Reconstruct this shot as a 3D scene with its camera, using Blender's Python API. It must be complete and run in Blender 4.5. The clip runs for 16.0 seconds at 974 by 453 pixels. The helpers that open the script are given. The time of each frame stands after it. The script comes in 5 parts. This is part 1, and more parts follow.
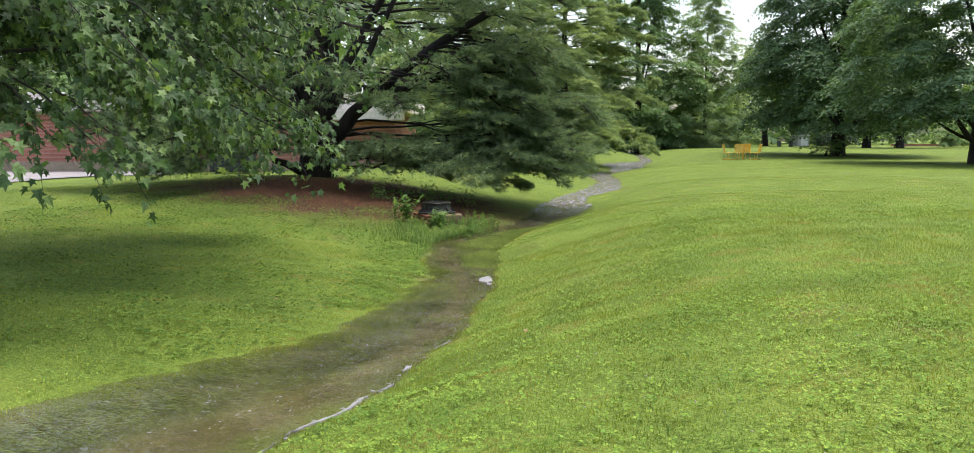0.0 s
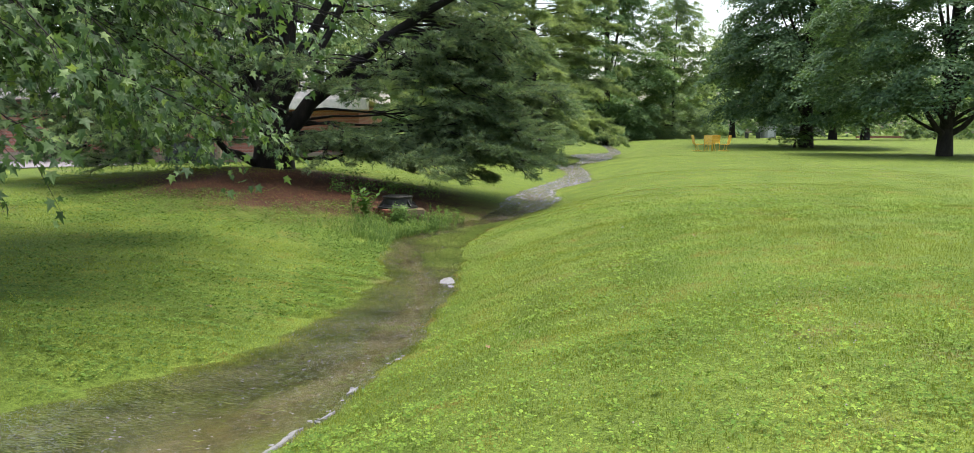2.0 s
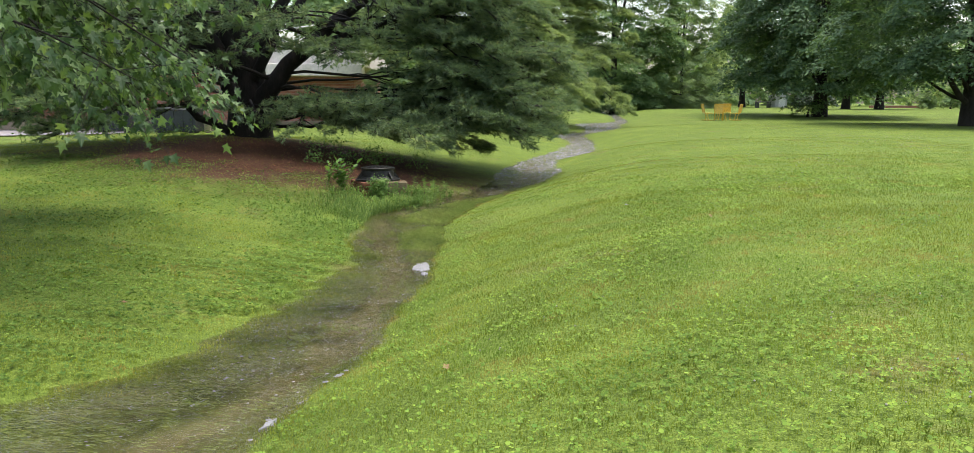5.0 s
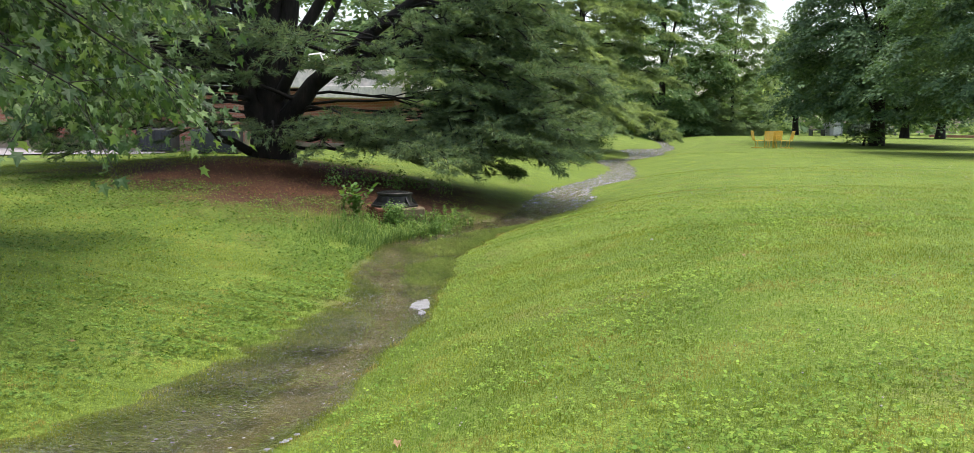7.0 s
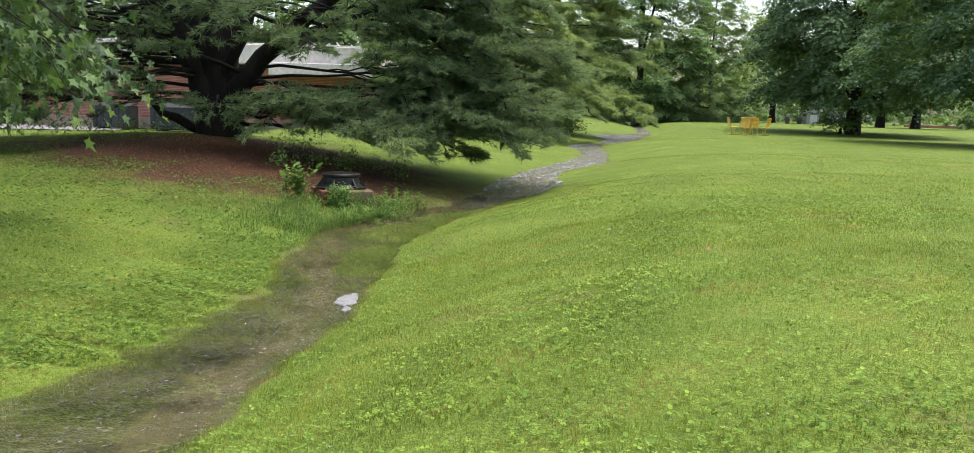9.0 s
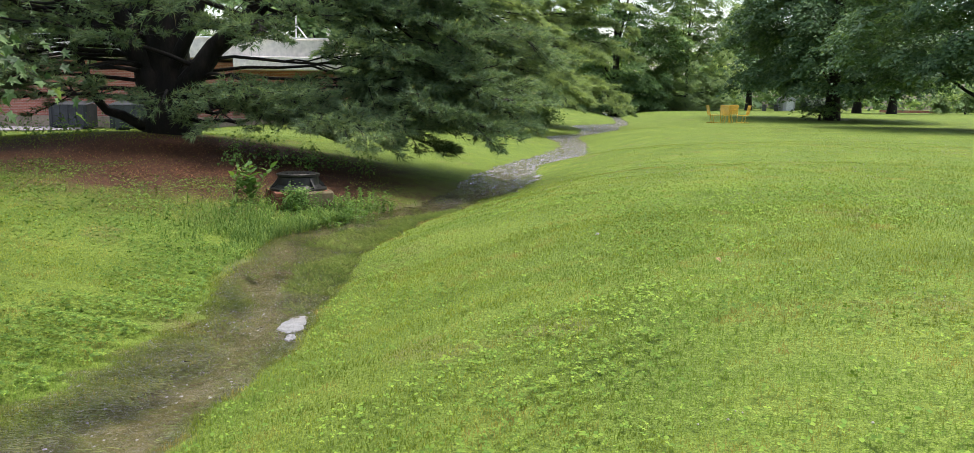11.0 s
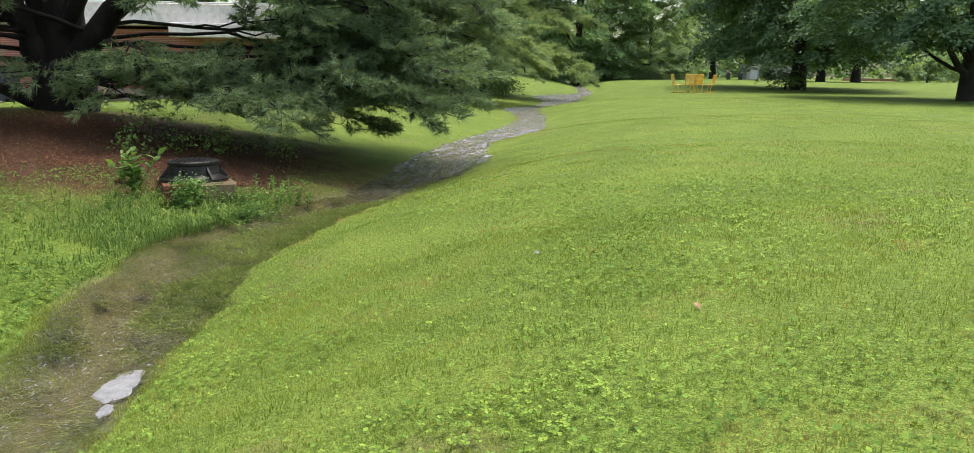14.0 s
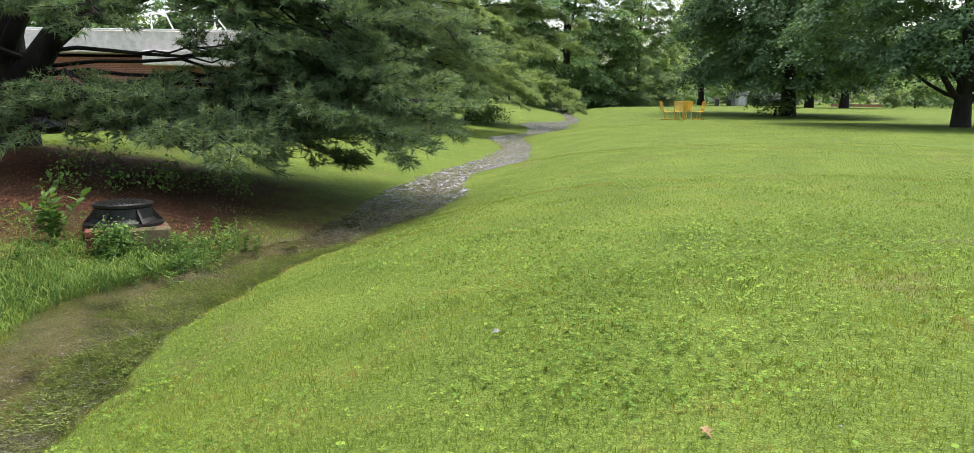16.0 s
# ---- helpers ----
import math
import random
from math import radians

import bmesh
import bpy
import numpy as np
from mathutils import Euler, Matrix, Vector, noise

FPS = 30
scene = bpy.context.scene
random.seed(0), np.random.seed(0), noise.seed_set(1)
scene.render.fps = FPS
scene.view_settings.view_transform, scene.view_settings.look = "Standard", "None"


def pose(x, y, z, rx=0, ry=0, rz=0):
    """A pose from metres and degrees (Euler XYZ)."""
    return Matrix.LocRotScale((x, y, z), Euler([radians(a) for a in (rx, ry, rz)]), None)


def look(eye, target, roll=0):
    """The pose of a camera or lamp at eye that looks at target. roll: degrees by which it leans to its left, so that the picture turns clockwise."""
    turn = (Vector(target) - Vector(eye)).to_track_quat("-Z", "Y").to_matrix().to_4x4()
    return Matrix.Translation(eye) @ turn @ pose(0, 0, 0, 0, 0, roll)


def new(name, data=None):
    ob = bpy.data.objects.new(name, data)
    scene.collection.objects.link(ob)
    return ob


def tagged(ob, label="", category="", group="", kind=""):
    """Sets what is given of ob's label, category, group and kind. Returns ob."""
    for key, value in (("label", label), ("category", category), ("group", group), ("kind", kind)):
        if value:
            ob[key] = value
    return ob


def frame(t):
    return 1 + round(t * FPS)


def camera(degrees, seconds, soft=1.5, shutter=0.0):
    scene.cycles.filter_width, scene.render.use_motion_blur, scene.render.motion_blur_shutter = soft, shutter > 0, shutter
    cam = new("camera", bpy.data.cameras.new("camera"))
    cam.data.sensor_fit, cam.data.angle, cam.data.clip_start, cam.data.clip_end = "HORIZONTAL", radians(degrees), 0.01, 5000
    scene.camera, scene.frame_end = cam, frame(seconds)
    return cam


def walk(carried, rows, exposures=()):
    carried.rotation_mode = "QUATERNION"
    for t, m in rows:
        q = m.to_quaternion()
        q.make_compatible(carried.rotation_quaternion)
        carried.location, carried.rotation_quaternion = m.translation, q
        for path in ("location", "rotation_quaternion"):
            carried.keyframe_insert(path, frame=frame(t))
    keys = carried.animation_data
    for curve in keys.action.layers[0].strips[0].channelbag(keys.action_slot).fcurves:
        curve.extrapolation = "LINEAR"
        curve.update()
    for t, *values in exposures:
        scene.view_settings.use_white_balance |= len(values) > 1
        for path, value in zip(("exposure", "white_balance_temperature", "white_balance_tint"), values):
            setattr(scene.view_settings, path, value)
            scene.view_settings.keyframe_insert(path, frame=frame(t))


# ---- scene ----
cam = camera(61.9, 16.0, soft=0.65)
METRES, EYE, TILT, LEAN, TURN = 9.0, 1.6, -6.0, 0.0, 0.0
ROWS = [
    (0.0, 0.0, 0.0, 0.0, 0.0, 0.0, -0.0),
    (0.5, 0.001, 0.0281, 0.002, -0.4, 0.88, -0.27),
    (1.0, -0.0004, 0.0572, 0.0048, -1.24, 0.78, -0.27),
    (1.5, 0.0064, 0.0858, 0.0073, -1.61, 0.13, -0.1),
    (2.0, 0.0111, 0.1074, 0.0097, -2.2, -0.64, 0.06),
    (2.5, 0.0114, 0.1378, 0.0113, -2.66, -1.45, -0.2),
    (3.0, 0.0174, 0.169, 0.0108, -2.16, -2.19, -0.34),
    (3.5, 0.0305, 0.2001, 0.0129, -2.2, -2.85, -0.01),
    (6.0, 0.0693, 0.3441, 0.0188, -0.28, -2.3, -0.42),
    (6.5, 0.0854, 0.3719, 0.0207, 1.21, -1.61, -0.73),
    (7.0, 0.1042, 0.3932, 0.0249, 1.64, -1.05, -1.05),
    (7.5, 0.1126, 0.4198, 0.0237, 0.72, -0.84, -0.85),
    (8.0, 0.1208, 0.449, 0.0255, 0.32, -0.8, -1.15),
    (8.5, 0.137, 0.4774, 0.0275, 0.51, -1.41, -1.82),
    (9.0, 0.1458, 0.5035, 0.0268, 0.1, -2.15, -1.84),
    (11.5, 0.1601, 0.6676, 0.0401, -1.81, -2.83, -0.44),
    (12.0, 0.1695, 0.7016, 0.0448, -2.18, -3.19, -0.34),
    (12.5, 0.1795, 0.7289, 0.0501, -2.66, -3.49, -0.31),
    (13.0, 0.1853, 0.7625, 0.0549, -3.48, -3.94, -0.15),
    (13.5, 0.1921, 0.7928, 0.0588, -3.83, -4.5, -0.09),
    (14.0, 0.2059, 0.8263, 0.0637, -3.9, -4.77, -0.32),
    (14.5, 0.2146, 0.858, 0.0664, -4.59, -4.33, -0.4),
    (15.0, 0.22, 0.8918, 0.0716, -5.11, -3.79, -0.39),
    (15.5, 0.2306, 0.9252, 0.0753, -4.76, -3.26, -0.3),
    (16.0, 0.2411, 0.9533, 0.08, -4.6, -2.91, -0.01),
]
walk(cam, [(t, pose(0, 0, EYE, TILT, LEAN, TURN) @ pose(METRES * x, METRES * y, METRES * z, 90 + pitch, roll, yaw)) for t, x, y, z, yaw, pitch, roll in ROWS])


# ---- world, sun ----
SUN_EL, SUN_AZ = 75.0, 55.0
world = bpy.data.worlds.new("sky")
scene.world = world
world.use_nodes = True
wn = world.node_tree
wn.nodes.clear()
w_out = wn.nodes.new("ShaderNodeOutputWorld")
w_bg = wn.nodes.new("ShaderNodeBackground")
w_sky = wn.nodes.new("ShaderNodeTexSky")
w_sky.sky_type = "NISHITA"
w_sky.sun_disc = False
w_sky.sun_elevation = radians(SUN_EL)
w_sky.sun_rotation = radians(SUN_AZ)
w_sky.dust_density, w_sky.ozone_density, w_sky.air_density = 4.0, 1.0, 1.2
w_bg.inputs["Strength"].default_value = 0.25
w_haze = wn.nodes.new("ShaderNodeHueSaturation")
w_haze.inputs["Saturation"].default_value = 0.75
wn.links.new(w_sky.outputs[0], w_haze.inputs["Color"])
wn.links.new(w_haze.outputs[0], w_bg.inputs[0])
wn.links.new(w_bg.outputs[0], w_out.inputs[0])
sun = new("sun", bpy.data.lights.new("sun", "SUN"))
sun.data.energy, sun.data.angle, sun.data.color = 2.2, radians(18.0), (1.0, 0.95, 0.86)
SUN_DIR = Vector((math.sin(radians(SUN_AZ)) * math.cos(radians(SUN_EL)), math.cos(radians(SUN_AZ)) * math.cos(radians(SUN_EL)), math.sin(radians(SUN_EL))))
sun.matrix_world = look(SUN_DIR * 50, (0, 0, 0))
scene.view_settings.exposure = 0.5


# ---- materials ----
def mat(name):
    m = bpy.data.materials.new(name)
    m.use_nodes = True
    n = m.node_tree
    n.nodes.clear()
    out = n.nodes.new("ShaderNodeOutputMaterial")
    return m, n, out


def nd(n, kind, **inputs):
    k = n.nodes.new(kind)
    for key, value in inputs.items():
        s = k.inputs[key.replace("_", " ")]
        if isinstance(value, bpy.types.NodeSocket):
            n.links.new(value, s)
        else:
            s.default_value = value
    return k


def col(c):
    return (c[0], c[1], c[2], 1.0)


def place(n, scale=(1, 1, 1)):
    g = n.nodes.new("ShaderNodeNewGeometry")
    m = n.nodes.new("ShaderNodeMapping")
    n.links.new(g.outputs["Position"], m.inputs["Vector"])
    m.inputs["Scale"].default_value = scale
    return m.outputs[0]


def noise_at(n, scale, detail=3.0, stretch=(1, 1, 1), rough=0.55):
    k = nd(n, "ShaderNodeTexNoise", Vector=place(n, stretch), Scale=scale, Detail=detail, Roughness=rough)
    return k.outputs["Fac"]


def ramp(n, fac, stops):
    r = n.nodes.new("ShaderNodeValToRGB")
    n.links.new(fac, r.inputs[0])
    while len(r.color_ramp.elements) < len(stops):
        r.color_ramp.elements.new(0.5)
    for e, (p, c) in zip(r.color_ramp.elements, stops):
        e.position, e.color = p, col(c)
    return r.outputs[0]


def mix(n, fac, a, b, how="MIX"):
    k = n.nodes.new("ShaderNodeMix")
    k.data_type, k.blend_type = "RGBA", how
    for s, v in ((k.inputs[0], fac), (k.inputs[6], a), (k.inputs[7], b)):
        if isinstance(v, bpy.types.NodeSocket):
            n.links.new(v, s)
        else:
            s.default_value = v if isinstance(v, (int, float)) else col(v)
    return k.outputs[2]


def leaf_mat(name, stops, big=0.25, glow=0.35, rough=0.55, spec=0.25, up=0.0, dry=None):
    """Foliage: colour by leaf and by larger patches, some light passing through."""
    m, n, out = mat(name)
    g = n.nodes.new("ShaderNodeNewGeometry")
    c = ramp(n, g.outputs["Random Per Island"], stops)
    patch = ramp(n, noise_at(n, big, 2.0), [(0.3, (0.62, 0.68, 0.6)), (0.7, (1.25, 1.2, 1.1))])
    c = mix(n, 1.0, c, patch, "MULTIPLY")
    if dry:
        c = mix(n, ramp(n, noise_at(n, 0.45, 5.0, (1.2, 0.8, 1), 0.65), [(0.5, (0, 0, 0)), (0.62, (0.6, 0.6, 0.6))]), c, (0.13, 0.25, 0.055))
        c = mix(n, ramp(n, noise_at(n, 0.5, 4.0, (1.3, 0.9, 1), 0.6), [(0.52, (0, 0, 0)), (0.75, (0.45, 0.45, 0.45))]), c, (0.3, 0.37, 0.06))
        c = mix(n, ramp(n, noise_at(n, 1.6, 5.0, rough=0.7), [(0.54, (0, 0, 0)), (0.66, (0.8, 0.8, 0.8))]), c, dry)
    p = nd(n, "ShaderNodeBsdfPrincipled", Base_Color=c, Roughness=rough)
    p.inputs["Specular IOR Level"].default_value = spec
    tl = nd(n, "ShaderNodeBsdfTranslucent", Color=mix(n, 1.0, c, (1.22, 1.2, 0.55), "MULTIPLY"))
    if up:
        v = n.nodes.new("ShaderNodeMix")
        v.data_type = "VECTOR"
        v.inputs[0].default_value = up
        n.links.new(g.outputs["Normal"], v.inputs[4])
        v.inputs[5].default_value = (0, 0, 1)
        z = nd(n, "ShaderNodeVectorMath", Vector=v.outputs[1])
        z.operation = "NORMALIZE"
        n.links.new(z.outputs[0], p.inputs["Normal"])
    s = nd(n, "ShaderNodeMixShader", Fac=glow)
    n.links.new(p.outputs[0], s.inputs[1])
    n.links.new(tl.outputs[0], s.inputs[2])
    n.links.new(s.outputs[0], out.inputs[0])
    return m


def plain_mat(name, stops, scale=6.0, rough=0.7, metal=0.0, bump=0.3, bump_scale=40.0, stretch=(1, 1, 1), dist=0.01, piece=0.0, spec=0.4):
    """Paint, stone, bark, metal: colour in noise at two scales with a fine relief."""
    m, n, out = mat(name)
    a = noise_at(n, scale, 5.0, stretch)
    c = ramp(n, a, stops)
    c = mix(n, 1.0, c, ramp(n, noise_at(n, scale * 7, 3.0, stretch), [(0.3, (0.8, 0.8, 0.8)), (0.7, (1.12, 1.12, 1.12))]), "MULTIPLY")
    if piece:
        o = n.nodes.new("ShaderNodeObjectInfo")
        c = mix(n, piece, c, ramp(n, o.outputs["Random"], [(0.0, (0.55, 0.55, 0.55)), (1.0, (1.3, 1.25, 1.2))]), "MULTIPLY")
    p = nd(n, "ShaderNodeBsdfPrincipled", Base_Color=c, Roughness=rough, Metallic=metal)
    p.inputs["Specular IOR Level"].default_value = spec
    b = nd(n, "ShaderNodeBump", Strength=bump, Distance=dist, Height=noise_at(n, bump_scale, 4.0, stretch))
    n.links.new(b.outputs[0], p.inputs["Normal"])
    n.links.new(p.outputs[0], out.inputs[0])
    return m


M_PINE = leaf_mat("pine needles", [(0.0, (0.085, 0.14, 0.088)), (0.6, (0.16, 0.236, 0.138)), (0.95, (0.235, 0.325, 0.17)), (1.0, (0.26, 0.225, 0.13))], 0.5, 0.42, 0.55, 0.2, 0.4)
# paler copy of M_PINE: light the shaded far boughs lack, put into the colour
M_PINE_FAR = leaf_mat("lightened far pine needles", [(0.0, (0.19, 0.26, 0.15)), (0.6, (0.26, 0.345, 0.19)), (1.0, (0.36, 0.45, 0.22))], 0.45, 0.5, 0.6, 0.15, 0.4)
M_MAPLE_NEAR = leaf_mat("silver maple leaves", [(0.0, (0.036, 0.078, 0.032)), (0.55, (0.094, 0.165, 0.063)), (0.92, (0.185, 0.285, 0.108)), (1.0, (0.28, 0.38, 0.145))], 0.9, 0.4, 0.5, 0.3, 0.2)
M_MAPLE = leaf_mat("norway maple leaves", [(0.0, (0.08, 0.145, 0.082)), (0.7, (0.125, 0.208, 0.11)), (1.0, (0.19, 0.28, 0.135))], 0.35, 0.34, 0.55, 0.25, 0.15)
M_BROAD = leaf_mat("dark broad leaves", [(0.0, (0.11, 0.19, 0.088)), (0.7, (0.165, 0.265, 0.118)), (1.0, (0.24, 0.345, 0.145))], 0.3, 0.4, 0.65, 0.15, 0.3)
M_CYPRESS = leaf_mat("pale conifer sprays", [(0.0, (0.2, 0.29, 0.165)), (0.6, (0.27, 0.37, 0.21)), (1.0, (0.37, 0.47, 0.26))], 0.25, 0.6, 0.7, 0.1, 0.6)
# distance haze of the tree belt put into these pale greens
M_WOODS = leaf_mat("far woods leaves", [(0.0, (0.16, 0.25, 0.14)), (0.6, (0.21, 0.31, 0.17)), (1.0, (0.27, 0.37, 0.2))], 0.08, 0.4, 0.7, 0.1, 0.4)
M_WEED = leaf_mat("weed leaves", [(0.0, (0.085, 0.17, 0.045)), (0.7, (0.155, 0.265, 0.075)), (1.0, (0.25, 0.37, 0.11))], 1.5, 0.35, 0.55, 0.2, 0.3)
GRASS_STOPS = [(0.0, (0.118, 0.178, 0.027)), (0.3, (0.163, 0.225, 0.035)), (0.72, (0.23, 0.29, 0.048)), (0.95, (0.3, 0.345, 0.072)), (1.0, (0.39, 0.34, 0.14))]
M_GRASS = leaf_mat("mown grass", GRASS_STOPS, 1.7, 0.5, 0.65, 0.12, 0.6, (0.36, 0.26, 0.11))
M_BANK = leaf_mat("rank bank grass", [(0.0, (0.08, 0.15, 0.035)), (0.7, (0.145, 0.24, 0.052)), (1.0, (0.25, 0.33, 0.1))], 1.1, 0.3, 0.6, 0.2, 0.4)
M_DROWNED = leaf_mat("drowned grass", [(0.0, (0.15, 0.24, 0.06)), (0.6, (0.24, 0.36, 0.1)), (1.0, (0.34, 0.42, 0.14))], 1.4, 0.15, 0.5, 0.2, 0.6)
M_CLOVER = leaf_mat("clover leaves", [(0.0, (0.1, 0.18, 0.036)), (0.6, (0.17, 0.27, 0.05)), (1.0, (0.25, 0.355, 0.066))], 1.2, 0.3, 0.75, 0.1, 0.6)
M_COVER = leaf_mat("low ground cover leaves", [(0.0, (0.06, 0.125, 0.03)), (0.6, (0.115, 0.205, 0.046)), (1.0, (0.2, 0.3, 0.068))], 1.0, 0.25, 0.7, 0.12, 0.25)
M_WEED2 = leaf_mat("bright lawn weeds", [(0.0, (0.12, 0.23, 0.05)), (0.5, (0.18, 0.3, 0.06)), (1.0, (0.25, 0.37, 0.07))], 2.0, 0.25, 0.75, 0.1, 0.5)
M_YEW = leaf_mat("dark yew leaves", [(0.0, (0.022, 0.042, 0.022)), (1.0, (0.05, 0.085, 0.042))], 0.5, 0.15, 0.6)
M_BARK = plain_mat("dark pine bark", [(0.3, (0.007, 0.006, 0.0055)), (0.55, (0.016, 0.0125, 0.011)), (0.75, (0.034, 0.024, 0.02))], 5.0, 0.9, 0, 0.9, 22.0, (1, 1, 0.35), 0.03)
M_BARK_GREY = plain_mat("grey maple bark", [(0.3, (0.018, 0.015, 0.013)), (0.6, (0.04, 0.034, 0.028)), (0.8, (0.07, 0.06, 0.05))], 5.0, 0.9, 0, 0.8, 25.0, (1, 1, 0.3), 0.03)
M_IRON = plain_mat("cast iron", [(0.3, (0.016, 0.015, 0.015)), (0.65, (0.035, 0.033, 0.032)), (0.85, (0.07, 0.055, 0.045))], 9.0, 0.4, 0.5, 0.4, 90.0)
M_BRICK = plain_mat("red brick", [(0.3, (0.13, 0.045, 0.028)), (0.6, (0.2, 0.075, 0.045)), (0.8, (0.17, 0.1, 0.07))], 12.0, 0.9, 0, 0.7, 60.0, piece=0.6)
M_MORTAR = plain_mat("weathered mortar", [(0.3, (0.2, 0.165, 0.12)), (0.7, (0.33, 0.28, 0.2))], 9.0, 0.95, 0, 0.8, 50.0)
M_PARGE = plain_mat("mossy tan parging", [(0.3, (0.11, 0.085, 0.045)), (0.7, (0.19, 0.145, 0.085))], 7.0, 0.95, 0, 0.9, 45.0)
M_YELLOW = plain_mat("yellow painted metal", [(0.3, (0.62, 0.38, 0.04)), (0.7, (0.75, 0.48, 0.06))], 3.0, 0.45, 0, 0.1, 50.0)
M_DRIVE = plain_mat("worn asphalt", [(0.3, (0.2, 0.185, 0.185)), (0.7, (0.3, 0.275, 0.275))], 0.8, 0.9, 0, 0.5, 80.0)
M_CONCRETE = plain_mat("tan concrete", [(0.3, (0.28, 0.22, 0.155)), (0.7, (0.38, 0.3, 0.215))], 1.5, 0.9, 0, 0.4, 40.0)
M_FASCIA = plain_mat("beige metal fascia", [(0.3, (0.72, 0.64, 0.6)), (0.7, (0.79, 0.72, 0.68))], 0.7, 0.6, 0, 0.1, 30.0)
M_WHITE = plain_mat("white paint", [(0.3, (0.68, 0.68, 0.68)), (0.7, (0.8, 0.8, 0.8))], 1.5, 0.6, 0, 0.1, 30.0)
M_DARKBIN = plain_mat("dark grey steel", [(0.3, (0.025, 0.028, 0.032)), (0.7, (0.05, 0.055, 0.06))], 2.0, 0.6, 0.2, 0.2, 30.0)
M_FOAM = plain_mat("foam scum", [(0.3, (0.17, 0.17, 0.17)), (0.7, (0.26, 0.26, 0.265))], 14.0, 0.6, 0, 0.6, 70.0, dist=0.006)
M_GREYWOOD = plain_mat("weathered grey boards", [(0.3, (0.3, 0.3, 0.29)), (0.7, (0.5, 0.5, 0.49))], 2.0, 0.85, 0, 0.3, 30.0, (1, 1, 0.2))
M_LITTER = leaf_mat("fallen pine needles", [(0.0, (0.05, 0.024, 0.014)), (0.6, (0.12, 0.053, 0.029)), (1.0, (0.25, 0.13, 0.07))], 0.9, 0.05, 0.8, 0.15, 0.5)
M_PETAL = plain_mat("clover flower heads", [(0.3, (0.3, 0.29, 0.23)), (0.7, (0.42, 0.4, 0.34))], 20.0, 0.8)
M_DEADLEAF = plain_mat("dry fallen leaf", [(0.3, (0.22, 0.13, 0.06)), (0.7, (0.33, 0.21, 0.11))], 20.0, 0.8)


def brick_wall_mat():
    m, n, out = mat("brick wall")
    b = nd(n, "ShaderNodeTexBrick", Scale=1.0, Color1=col((0.30, 0.095, 0.06)), Color2=col((0.38, 0.14, 0.09)), Mortar=col((0.42, 0.33, 0.28)))
    b.inputs["Brick Width"].default_value, b.inputs["Row Height"].default_value, b.inputs["Mortar Size"].default_value = 0.22, 0.075, 0.008
    mp = nd(n, "ShaderNodeMapping", Vector=place(n))
    mp.inputs["Rotation"].default_value = (radians(90), 0, 0)
    n.links.new(mp.outputs[0], b.inputs["Vector"])
    c = mix(n, 1.0, b.outputs["Color"], ramp(n, noise_at(n, 0.8), [(0.3, (0.8, 0.8, 0.8)), (0.7, (1.15, 1.1, 1.1))]), "MULTIPLY")
    p = nd(n, "ShaderNodeBsdfPrincipled", Base_Color=c, Roughness=0.9)
    k = nd(n, "ShaderNodeBump", Strength=0.5, Distance=0.01, Height=b.outputs["Fac"])
    k.invert = True
    n.links.new(k.outputs[0], p.inputs["Normal"])
    n.links.new(p.outputs[0], out.inputs[0])
    return m


M_BRICKWALL = brick_wall_mat()


